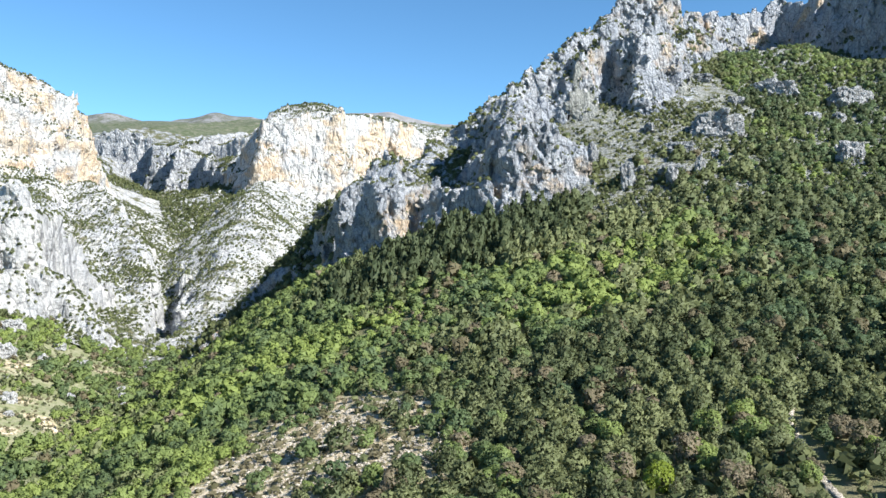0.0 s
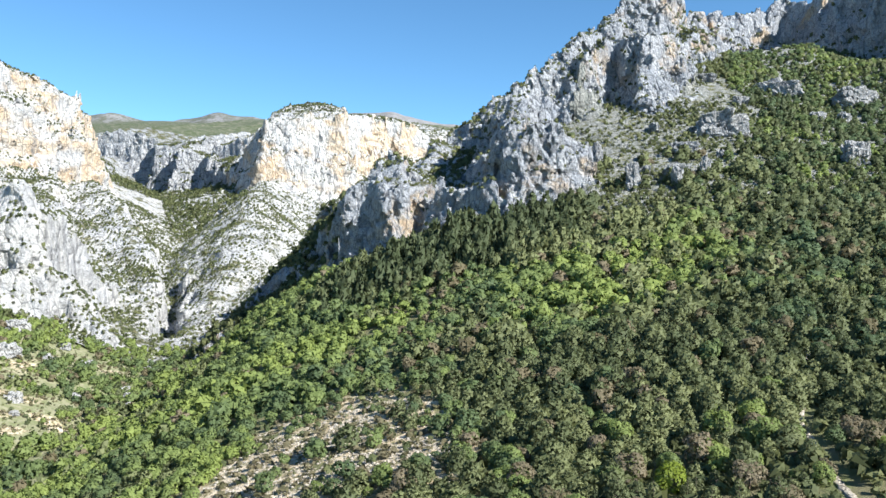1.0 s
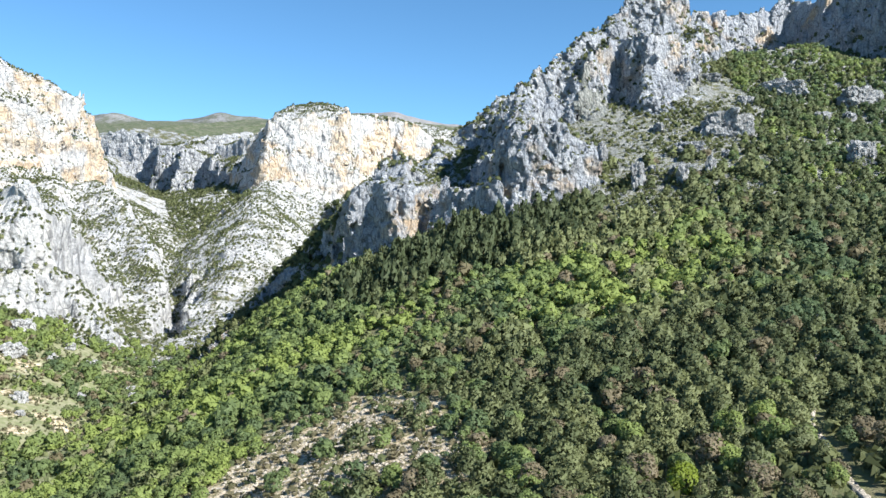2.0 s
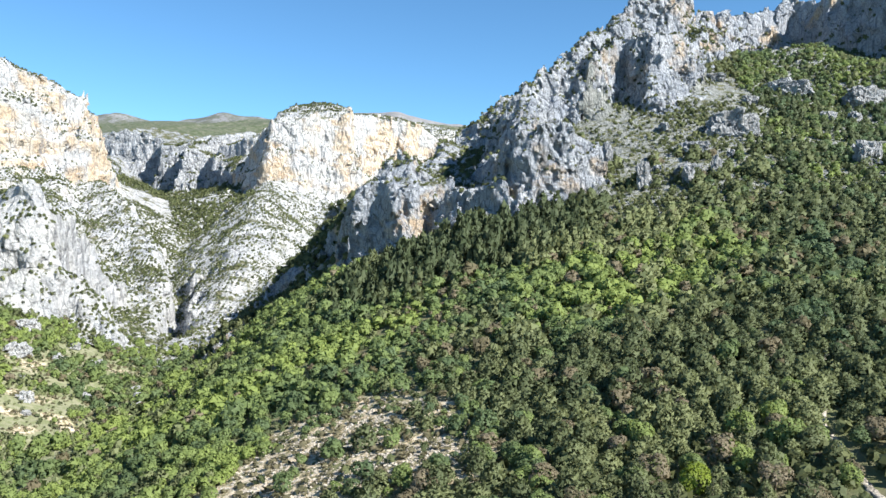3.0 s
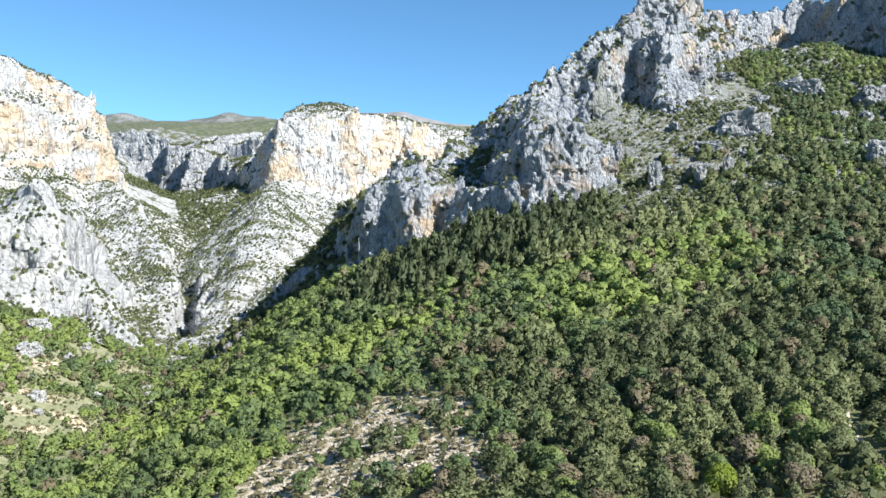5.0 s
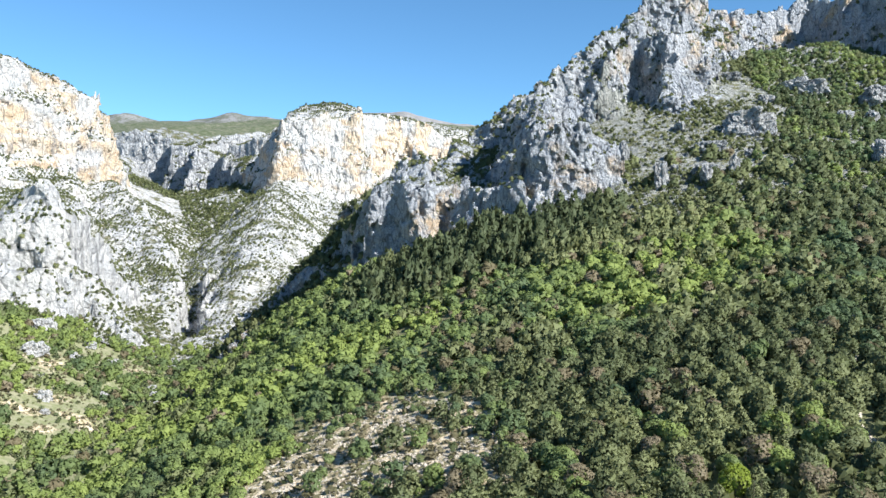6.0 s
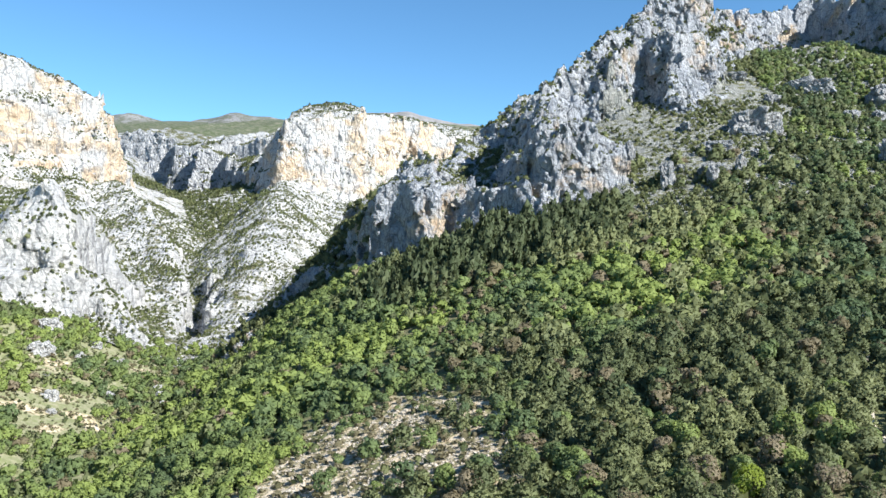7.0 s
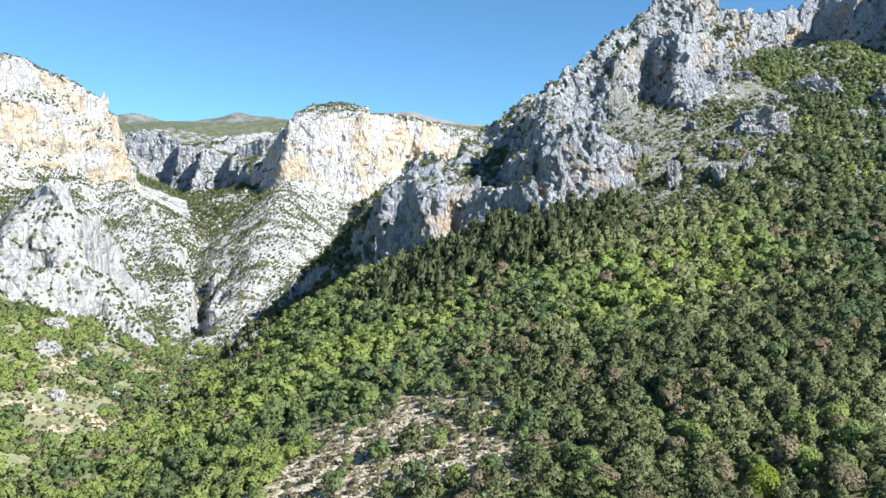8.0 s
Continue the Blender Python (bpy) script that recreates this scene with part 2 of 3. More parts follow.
TIER = [(86, 512, 219), (112, 538, 238), (129, 513, 236), (150, 531, 240), (172, 557, 240), (187, 583, 254), (203, 583, 250), (214, 606, 236)]
BACK_SPUR = [(-38, 460, 116), (-26, 505, 136), (-12, 570, 162), (-8, 612, 177), (1, 628, 186), (20, 636, 200), (39, 642, 213), (80, 665, 224), (140, 690, 238)]
LEFT_WALL = [(-950, 780, 300), (-636, 900, 313), (-608, 950, 325), (-579, 985, 330), (-567, 1010, 322), (-547, 1050, 310), (-538, 1075, 299), (-534, 1095, 283), (-527, 1110, 273), (-524, 1120, 250), (-520, 1130, 205), (-560, 1250, 190)]
BUTTRESS = [(-440, 600, 112), (-353, 560, 112), (-325, 548, 134), (-303, 540, 140), (-296, 535, 126), (-288, 530, 106), (-281, 530, 91), (-269, 540, 71), (-252, 525, 52), (-231, 520, 39)]
MIDDLE = [(-500, 1660, 262), (-440, 1500, 222), (-392, 1420, 226), (-348, 1355, 256), (-306, 1300, 293), (-265, 1310, 289), (-200, 1330, 275), (-174, 1340, 264), (-190, 1480, 275), (-205, 1660, 318), (-133, 1760, 328), (-57, 1800, 334), (60, 1850, 330)]
DARK = [(-1300, 1700, 330), (-900, 1800, 334), (-801, 1800, 334), (-761, 1790, 345), (-713, 1780, 332), (-659, 1760, 312), (-640, 1700, 296), (-574, 1690, 302), (-560, 1640, 290), (-509, 1650, 268), (-490, 1600, 262), (-452, 1600, 240), (-400, 1640, 262)]
RIB = [(-292, 1275, 190), (-262, 1100, 166), (-238, 950, 136), (-216, 800, 90), (-206, 680, 42), (-204, 640, 26)]
LEFT_SPUR = [(-480, 1030, 175), (-420, 960, 149), (-371, 900, 118), (-335, 860, 98), (-302, 790, 69), (-267, 700, 46), (-249, 640, 30), (-239, 600, 21)]
SHELF = [(-12, 428, 117), (-6, 405, 121), (4, 397, 126), (14, 392, 126), (24, 388, 123)]
CAP = [(-296, 1436, 342), (-236, 1430, 346), (-218, 1450, 340), (-210, 1750, 375), (-140, 1850, 381), (-74, 1900, 367), (-49, 1900, 340)]
HILLS = [(-2600, 3200, 560), (-1900, 3200, 590), (-1341, 3200, 600), (-1176, 3200, 567), (-893, 3200, 598), (-600, 3200, 590), (-205, 3200, 590), (0, 3200, 552), (500, 3200, 500), (2500, 3200, 500)]


def hillside(x, y):
    """The wooded slope under the spur."""
    u, v = np.clip(x, -150, 250) / 100, np.clip(y, 100, 620) / 100
    z = 73.72 + 22.13 * u - 27.19 * v + 4.86 * u * u - 4.04 * u * v + 11.55 * v * v - 0.66 * v ** 3 - 4.58 * u * u * v + 1.6 * u ** 3 + 1.96 * u * v * v
    z = z + np.maximum(x - 250, 0) * 0.25 + np.maximum(y - 620, 0) * 0.2 - np.maximum(100 - y, 0) * 0.10
    z = z - 22 * np.clip((x - 278) / 40, 0, 1) * np.clip((y - 540) / 60, 0, 1)
    shelf = np.exp(-((x + 15) / 45) ** 2) * np.clip((y - 375) / 45, 0, 1)
    return z - np.interp(y, [340, 400], [4.5, 1.0]) - 14 * shelf


def spur_rock(x, y):
    """Height of the bare rock of the spur and its peak."""
    u = x + 7 * lump(x, y, 0 * x, 40, 21) + 4.5 * lump(x, y, 0 * x, 17, 22)
    v = y + 7 * lump(x, y, 0 * x, 40, 27) + 4.5 * lump(x, y, 0 * x, 17, 28)
    wall = ([0, 3, 9, 14], [0, 18, 42, 52], 1.5)
    z = np.maximum(ridge(u, v, WALL_LEFT, wall, ([0, 8, 22, 45], [0, -4, -16, -24], 0.5), 2.0), ridge(u, v, WALL_RIGHT, wall, ([0, 12], [0, 1], 0.7), 2.0))
    z = np.maximum(z, ridge(u, v, SHELF, wall, ([0, 12], [0, 1], 0.5), 2.0))
    z = np.maximum(z, ridge(u, v, BACK_SPUR, ([0, 6], [0, 2], 0.42), ([0, 8, 22], [0, 14, 40], 0.75), 1.5))
    flank = 94 + 5 * lump(x, y, 0 * x, 26, 51) + 3 * lump(x, y, 0 * x, 9, 52) + np.minimum(u + 75, 30) * 1.0 + 0.28 * (v - 470) - 1.3 * np.maximum(v - 588, 0) - 1.2 * np.maximum(478 - v, 0) - 1.0 * np.maximum(u - 10, 0)
    z = np.maximum(z, np.maximum(flank, 36 - 1.5 * np.abs(v - 556) - 0.8 * np.abs(u + 165)))
    z = np.maximum(z, ridge(u, v, TIER, ([0, 4, 14], [0, 18, 50], 1.5), ([0, 30], [0, 4], 1.2), 3.0))
    return np.maximum(z, ridge(u, v, PEAK, ([0, 5, 18, 30], [0, 12, 62, 80], 1.5), ([0, 6, 20], [0, 3, 26], 1.5), 1.2))


def land(x, y):
    """Height of the ground, without its roughness."""
    d, g, right, _ = line(x, y, GORGE)
    near = np.maximum(d - 8, 0) * 0.70
    beyond = np.minimum(np.maximum(d - 8, 0) * 0.30, 26 + 0.02 * d)
    flank = g + np.where(right, near + (beyond - near) * np.clip((y - 560) / 160, 0, 1), profile(d, [0, 10, 60, 110, 155], [0, 2, 22, 42, 90], 0.0))
    share = np.clip((y - 640) / 90, 0, 1) * (x < 450)
    slope = np.maximum(smin(hillside(x, y), flank, 8.0), g + 0.06 * d - 0.5)
    z = np.where(right, slope + (flank - slope) * share, flank - 0.5)
    z = np.maximum(z, spur_rock(x, y))
    u = x + 9 * lump(x, y, 0 * x, 110, 23) + 9 * lump(x, y, 0 * x, 42, 24)
    v = y + 9 * lump(x, y, 0 * x, 110, 25) + 9 * lump(x, y, 0 * x, 42, 26)
    z = np.maximum(z, ridge(u, v, LEFT_WALL, ([0, 12, 19, 34, 44, 60], [0, 8, 55, 70, 138, 152], 1.0), ([0, 200], [0, 10], 0.1), 4.0))
    z = np.maximum(z, ridge(x, y, BUTTRESS, ([0, 8, 25, 55, 70], [0, 14, 40, 70, 78], 0.5), ([0, 8, 30], [0, 10, 35], 0.5)))
    z = np.maximum(z, ridge(u, v, MIDDLE, ([0, 7, 14, 22, 30, 60], [0, 40, 52, 100, 116, 132], 0.6), ([0, 30, 115, 220], [0, -18, -50, -48], 0.03)))
    z = np.where(line(u, v, MIDDLE)[2], z, np.maximum(z, ridge(u, v, CAP, ([0, 25, 70], [0, 4, 24], 0.47), ([0, 60], [0, 10], 0.3), 1.0)))
    z = np.maximum(z, ridge(u, v, RIB, ([0, 12, 30], [0, 3, 14], 0.75), ([0, 12, 30], [0, 3, 16], 0.9)))
    z = np.maximum(z, ridge(u, v, LEFT_SPUR, ([0, 15, 50], [0, 3, 17], 0.55), ([0, 6, 22], [0, 9, 34], 1.0), 2.0))
    z = np.maximum(z, ridge(u, v, DARK, ([0, 10, 25], [0, 50, 95], 0.6), ([0, 60, 600, 1500], [0, -12, -118, -190], 0.0)))
    z = z - 22 * np.clip(1.5 - d / 8, 0, 1) * np.clip((y - 585) / 30, 0, 1) * np.clip((790 - y) / 60, 0, 1)
    return np.maximum(z, ridge(x, y, HILLS, ([0, 100], [0, 12], 0.35), ([0, 100], [0, 12], 0.3)))


def uneven(x, y):
    """Small swells of the open ground."""
    return 1.2 * lump(x, y, 0 * x, 22) + 0.5 * lump(x, y, 0 * x, 7)


def roughness_of(x, y, e=3.0):
    """1 on bare rock, near 0 on soil."""
    gx, gy = (land(x + e, y) - land(x - e, y)) / (2 * e), (land(x, y + e) - land(x, y - e)) / (2 * e)
    return np.clip((np.hypot(gx, gy) - 0.55) / 0.6, np.where(y > 560, 0.35, 0.10), 1.0), np.hypot(gx, gy)


def sheet(name, xs, ys, material, sink):
    """A sheet of ground over a grid of places."""
    gx, gy = np.meshgrid(xs, ys, indexing="ij")
    z = land(gx, gy) + np.clip(gy / 60 - 28, 0, 22) * (lump(gx, gy, 0 * gx, 190, 12) + 0.5 * lump(gx, gy, 0 * gx, 70, 13)) + uneven(gx, gy) - sink(gx, gy)
    deep = sink(gx, gy)
    for angle in range(8):
        reach = np.minimum(deep, 28)
        z = np.where(deep > 2, np.minimum(z, land(gx + reach * math.cos(angle * 0.785), gy + reach * math.sin(angle * 0.785)) - 3), z)
    a, b = gx.shape
    k = np.arange(a * b).reshape(a, b)
    quads = np.stack([k[:-1, :-1], k[1:, :-1], k[1:, 1:], k[:-1, 1:]], -1).reshape(-1, 4)
    return mesh_object(name, np.stack([gx, gy, z], -1).reshape(-1, 3), quads, material)


def mesh_object(name, verts, faces, material, parent=None, smooth=True):
    """One mesh object from arrays of corners and faces of one kind."""
    mesh = bpy.data.meshes.new(name)
    sides = faces.shape[1]
    mesh.vertices.add(len(verts))
    mesh.vertices.foreach_set("co", np.asarray(verts, np.float32).ravel())
    mesh.loops.add(faces.size)
    mesh.loops.foreach_set("vertex_index", faces.astype(np.int32).ravel())
    mesh.polygons.add(len(faces))
    mesh.polygons.foreach_set("loop_start", np.arange(0, faces.size, sides, dtype=np.int32))
    mesh.polygons.foreach_set("use_smooth", np.full(len(faces), smooth))
    mesh.update(calc_edges=True)
    mesh.materials.append(material)
    ob = new(name, mesh)
    if parent:
        ob.parent = parent
    return ob


def crag(x0, x1, y0, y1, z0, z1, step, rough, broken=1.0, ledges=0.24):
    """Rock as a solid with overhangs: corners and quads of its skin, over a box of the land."""
    xs, ys, zs = np.arange(x0, x1, step), np.arange(y0, y1, step), np.arange(z0, z1, step)
    gx, gy = np.meshgrid(xs, ys, indexing="ij")
    h = land(gx, gy)
    slope = roughness_of(gx, gy)[1]
    r = roughness_of(gx, gy, 3.0 * step)[0]
    field = ((h[:, :, None] - zs[None, None, :]) / np.sqrt(1 + slope * slope)[:, :, None]).astype(np.float32)
    i, j, k = np.nonzero(np.abs(field) < rough * 1.35 + 2 * step)
    px, py, pz, pr = gx[i, j].astype(np.float32), gy[i, j].astype(np.float32), zs[k].astype(np.float32), r[i, j]
    wx, wy = px + 5 * lump(px, py, pz, 35, 3), py + 5 * lump(px, py, pz, 35, 4)
    n = 0.40 * (1 - 2 * np.abs(lump(wx, wy, pz * 0.45, rough * 6, 11))) + 0.28 * broken * (3 * np.abs(lump(wx, wy, pz * 0.25, rough * 2.2, 13)) - 0.8)
    value, _, lean = blocks(wx, wy, pz, rough * 2.1, 2.1, 1)
    n += broken * (0.55 * value + 0.65 * lean)
    value, _, lean = blocks(wx + 1.5 * lump(px, py, pz, 9, 5), wy + 1.5 * lump(px, py, pz, 9, 6), pz, rough * 0.95, 1.4, 2)
    n += broken * (0.36 * value + 0.32 * lean)
    if rough * 0.42 > 1.5 * step:
        value, _, lean = blocks(px, py, pz, rough * 0.42, 1.2, 5)
        n += broken * (0.20 * value + 0.18 * lean)
    n += ledges * lump(wx * 0.12, wy * 0.12, pz + 4 * lump(px, py, pz, 60, 8), rough * 1.1, 7) + 0.12 * lump(px, py, pz, rough * 0.3, 14) - 0.20
    field[i, j, k] += (rough * pr * np.clip(n, -1.3, 1.3)).astype(np.float32)
    top = h.copy()
    for a in range(-4, 5):
        for b in range(-4, 5):
            top = np.maximum(top, np.roll(np.roll(h, a, 0), b, 1))
    field = np.minimum(field, (top[:, :, None] + 0.25 * rough - zs[None, None, :]).astype(np.float32))
    return tidy(*skin(field, (x0, y0, z0), step))


def skin(field, corner, step):
    """The surface where a field on a grid changes sign, one vertex to a cell."""
    inside = field > 0
    nx, ny, nz = field.shape
    total = np.zeros((nx - 1, ny - 1, nz - 1), np.int8)
    for a in (0, 1):
        for b in (0, 1):
            for c in (0, 1):
                total += inside[a:nx - 1 + a, b:ny - 1 + b, c:nz - 1 + c]
    ci, cj, ck = np.nonzero((total > 0) & (total < 8))
    number = np.full(total.shape, -1, np.int32)
    number[ci, cj, ck] = np.arange(len(ci))
    place, count = np.zeros((len(ci), 3)), np.zeros(len(ci))
    corners = [(a, b, c) for a in (0, 1) for b in (0, 1) for c in (0, 1)]
    for p in corners:
        for axis in range(3):
            if p[axis]:
                continue
            q = list(p)
            q[axis] = 1
            fa, fb = field[ci + p[0], cj + p[1], ck + p[2]], field[ci + q[0], cj + q[1], ck + q[2]]
            cross = (fa > 0) != (fb > 0)
            t = np.where(cross, fa / np.where(cross, fa - fb, 1), 0)
            spot = np.tile(np.array(p, float), (len(ci), 1))
            spot[:, axis] += t
            place += spot * cross[:, None]
            count += cross
    verts = (place / count[:, None] + np.stack([ci, cj, ck], 1)) * step + np.array(corner)
    quads = []
    for axis in range(3):
        u, v = (axis + 1) % 3, (axis + 2) % 3
        a, b = [slice(None)] * 3, [slice(None)] * 3
        a[axis], b[axis] = slice(0, -1), slice(1, None)
        fa, fb = inside[tuple(a)], inside[tuple(b)]
        e = np.argwhere(fa != fb)
        e = e[(e[:, u] > 0) & (e[:, v] > 0) & (e[:, u] < field.shape[u] - 1) & (e[:, v] < field.shape[v] - 1)]
        out = fa[tuple(e.T)]
        ring = []
        for du, dv in ((1, 1), (0, 1), (0, 0), (1, 0)):
            m = e.copy()
            m[:, u] -= du
            m[:, v] -= dv
            ring.append(number[tuple(m.T)])
        ring = np.stack(ring, 1)
        quads.append(np.where(out[:, None], ring, ring[:, ::-1]))
    return verts, np.concatenate(quads)


def tidy(verts, quads):
    """Drop the loose bits that float clear of the rock."""
    mark = np.arange(len(verts))
    for _ in range(60):
        low = np.repeat(mark[quads].min(1), 4)
        order = np.argsort(low, kind="stable")[::-1]
        fresh = mark.copy()
        fresh[quads.ravel()[order]] = low[order]
        fresh = np.minimum(fresh, mark)
        fresh = fresh[fresh]
        if (fresh == mark).all():
            break
        mark = fresh
    piece = mark[quads[:, 0]]
    return verts, quads[np.bincount(piece)[piece] > 900]


def keep(verts, quads, wanted):
    """The quads whose middles are wanted, with their corners alone."""
    mid = verts[quads].mean(1)
    quads = quads[wanted(mid[:, 0], mid[:, 1])]
    used, again = np.unique(quads, return_inverse=True)
    return verts[used], again.reshape(quads.shape)


def surface_points(ob, count, seed, where=None):
    """Places spread over a mesh's skin, with their normals."""
    rng = np.random.RandomState(seed)
    n = len(ob.data.polygons)
    centre, normal, area = np.empty(n * 3, np.float32), np.empty(n * 3, np.float32), np.empty(n, np.float32)
    ob.data.polygons.foreach_get("center", centre)
    ob.data.polygons.foreach_get("normal", normal)
    ob.data.polygons.foreach_get("area", area)
    if where is not None:
        area *= where(centre[0::3], centre[1::3])
    pick = rng.choice(n, count, p=area.astype(float) / area.astype(float).sum())
    return centre.reshape(-1, 3)[pick].astype(float), normal.reshape(-1, 3)[pick]


def side_of_gorge(x, y):
    return line(x, y, GORGE)[2]


# the wooded ground, reaching to the horizon
def spread(a, b, fine, reach):
    mid = np.arange(a, b + fine, fine)
    grow = np.cumsum(fine * 1.18 ** np.arange(1, 60))
    grow = grow[grow < reach]
    return np.concatenate([(a - grow)[::-1], mid, b + fine + grow])


def under_rock(x, y):
    """How far the sheet sinks where solid rock stands on it."""
    def inside(x0, x1, y0, y1):
        return np.minimum(np.minimum(x - x0, x1 - x), np.minimum(y - y0, y1 - y))
    return np.maximum.reduce([np.clip(inside(-188, 436, 347, 736) * 0.5, 0, 28), np.clip(inside(-890, 190, 495, 1890) * 0.8, 0, 70), np.clip(inside(-2690, 890, 1700, 3680) * 0.8, 0, 150)])


PATH = [(52, 94, 0), (57, 114, 0), (63, 138, 0), (79, 172, 0), (101, 216, 0), (107, 236, 0)]


def bareness(x, y, stony=1.0):
    """1 in the clearing and on the terraces, 0 in the woods; stony: how bare the terraces are of grass."""
    clearing = np.exp(-(((x + 29) / 28) ** 2 + ((y - 176) / 38) ** 2)) * (1.45 + 0.95 * lump(x, y, 0 * x, 13, 9))
    terrace = np.exp(-(((x + 205) / 38) ** 2 + ((y - 350) / 45) ** 2)) * (0.45 + 1.3 * lump(x, y, 0 * x, 12, 9))
    foot = np.exp(-(((x + 225) / 50) ** 2 + ((y - 440) / 42) ** 2)) * (0.15 + 1.3 * lump(x, y, 0 * x, 15, 10))
    return np.maximum(clearing, stony * np.maximum(terrace, foot))


ground = tagged(sheet("ground", spread(-330, 300, 3.0, 4200), spread(60, 430, 3.0, 4200), SOIL, under_rock),
       "stony soil and dry grass hillside under the forest", "ground", kind="structure")
where = np.empty(len(ground.data.vertices) * 3, np.float32)
ground.data.vertices.foreach_get("co", where)
where = where.reshape(-1, 3).astype(float)
ground.data.attributes.new("bare", "FLOAT", "POINT").data.foreach_set("value", bareness(where[:, 0], where[:, 1], 0.45).astype(np.float32))



def footpath():
    """A narrow stony path worn into the slope, with ragged edges."""
    rng = np.random.RandomState(5)
    pts = np.array(PATH, float)
    along = np.concatenate([[0], np.cumsum(np.hypot(*np.diff(pts[:, :2], axis=0).T))])
    t = np.arange(0, along[-1], 0.6)
    x, y = np.interp(t, along, pts[:, 0]) + 0.5 * np.sin(t / 5.0), np.interp(t, along, pts[:, 1])
    tx, ty = np.gradient(x), np.gradient(y)
    size = np.hypot(tx, ty)
    rows = []
    for side, lift in ((-1.0, -0.10), (-0.8, 0.16), (0.0, 0.12), (0.8, 0.16), (1.0, -0.10)):
        w = side * (0.62 + rng.uniform(-0.2, 0.25, len(t)))
        px, py = x + ty / size * w, y - tx / size * w
        rows.append(np.stack([px, py, land(px, py) + uneven(px, py) + lift + rng.uniform(-0.03, 0.03, len(t))], 1))
    verts = np.stack(rows, 1)
    k = np.arange(verts.shape[0] * 5).reshape(-1, 5)
    quads = np.stack([k[:-1, :-1], k[:-1, 1:], k[1:, 1:], k[1:, :-1]], -1).reshape(-1, 4)
    return tagged(mesh_object("path", verts.reshape(-1, 3), quads, STONE), "narrow pale stony footpath through the pine wood", "path", kind="structure")


footpath()

hills = tagged(sheet("hills", np.arange(-2700, 900, 17.0), np.arange(1690, 3700, 17.0), FAR, lambda x, y: np.clip((1900 - y) * 0.35, 0, 70) * ((x > -890) & (x < 190))),
               "distant scrub-covered plateau and bare hills", "hill", kind="structure")

def rocky(x, y, margin):
    return spur_rock(x, y) > land(x, y) - margin


def spur_zone(x, y, margin=14.0):
    return rocky(x, y, margin) & (x > -186) & ((y < 606) | (x > 0.7 * (y - 650)))


verts, quads = crag(-190, 214, 366, 612, 22, 318, 1.2, 5.2)
verts, quads = keep(verts, quads, lambda x, y: spur_zone(x, y) & ((x < 205) | (y < 540)))
low = mesh_object("lower_cliff", *keep(verts, quads, lambda x, y: (y < 482) | (x < 40)), ROCK_NEAR, smooth=False)
tagged(low, "grey limestone cliff above the pine wood", "cliff", kind="structure")
peak = mesh_object("rocky_peak", *keep(verts, quads, lambda x, y: (y >= 482) & (x >= 40)), ROCK_NEAR, smooth=False)
tagged(peak, "craggy pale limestone peak with ledges of scrub", "cliff", kind="structure")
verts, quads = crag(0, 392, 530, 738, 120, 345, 2.0, 5.6)
high = mesh_object("upper_cliff", *keep(verts, quads, lambda x, y: spur_zone(x, y) & ((x >= 203) & (y >= 536) | (y > 606))), ROCK_NEAR, smooth=False)
tagged(high, "shaded limestone wall along the ridge", "cliff", kind="structure")
verts, quads = crag(-140, 440, 345, 740, 40, 350, 3.0, 6.0)
slope = mesh_object("upper_slope", *keep(verts, quads, lambda x, y: ~rocky(x, y, 3.0) & ((y < 600) | (x > 0.7 * (y - 650)))), SCREE, smooth=False)
tagged(slope, "steep stony slope with grass under the cliffs", "slope", kind="structure")
SPUR = [np.concatenate(group) for group in zip(surface_points(low, 17000, 21), surface_points(peak, 14000, 25), surface_points(high, 11000, 26), surface_points(slope, 30000, 24))]

verts, quads = crag(-900, 200, 490, 1900, 0, 400, 4.2, 8.0, 0.7, 0.42)
left = mesh_object("cliff_left", *keep(verts, quads, lambda x, y: ~side_of_gorge(x, y) & (y < 1420)), ROCK_FAR, smooth=False)
LEFT = surface_points(left, 50000, 22, lambda x, y: (x > -0.66 * y) & (y < 1200))
tagged(left, "pale sunlit limestone massif with orange cliff face", "cliff", kind="structure")
def behind(x, y):
    return (y >= 1420) & (x < -425)


middle = mesh_object("cliff_middle", *keep(verts, quads, lambda x, y: (side_of_gorge(x, y) | (y >= 1420)) & ((y > 640) | (x < -70)) & ~(spur_zone(x, y, 6.0) & (y < 600)) & ~behind(x, y)), ROCK_FAR, smooth=False)
MID = surface_points(middle, 42000, 23, lambda x, y: (x > -0.56 * y) & (x < 0.05 * y))
RIB_SLOPE = surface_points(middle, 24000, 28, lambda x, y: (x > -0.36 * y) & (x < -0.1 * y) & (y < 1120))
TOP = surface_points(middle, 14000, 29, lambda x, y: (x > -330) & (x < 20) & (y > 1350) & (y < 1920))
back = mesh_object("cliff_back", *keep(verts, quads, behind), ROCK_GREY_SHADED, smooth=False)
tagged(back, "grey limestone crags, shade in their colour, at the head of the gorge", "cliff", kind="structure")
BACK = surface_points(back, 22000, 27)
tagged(middle, "distant limestone mountain with orange wall above scree", "cliff", kind="structure")


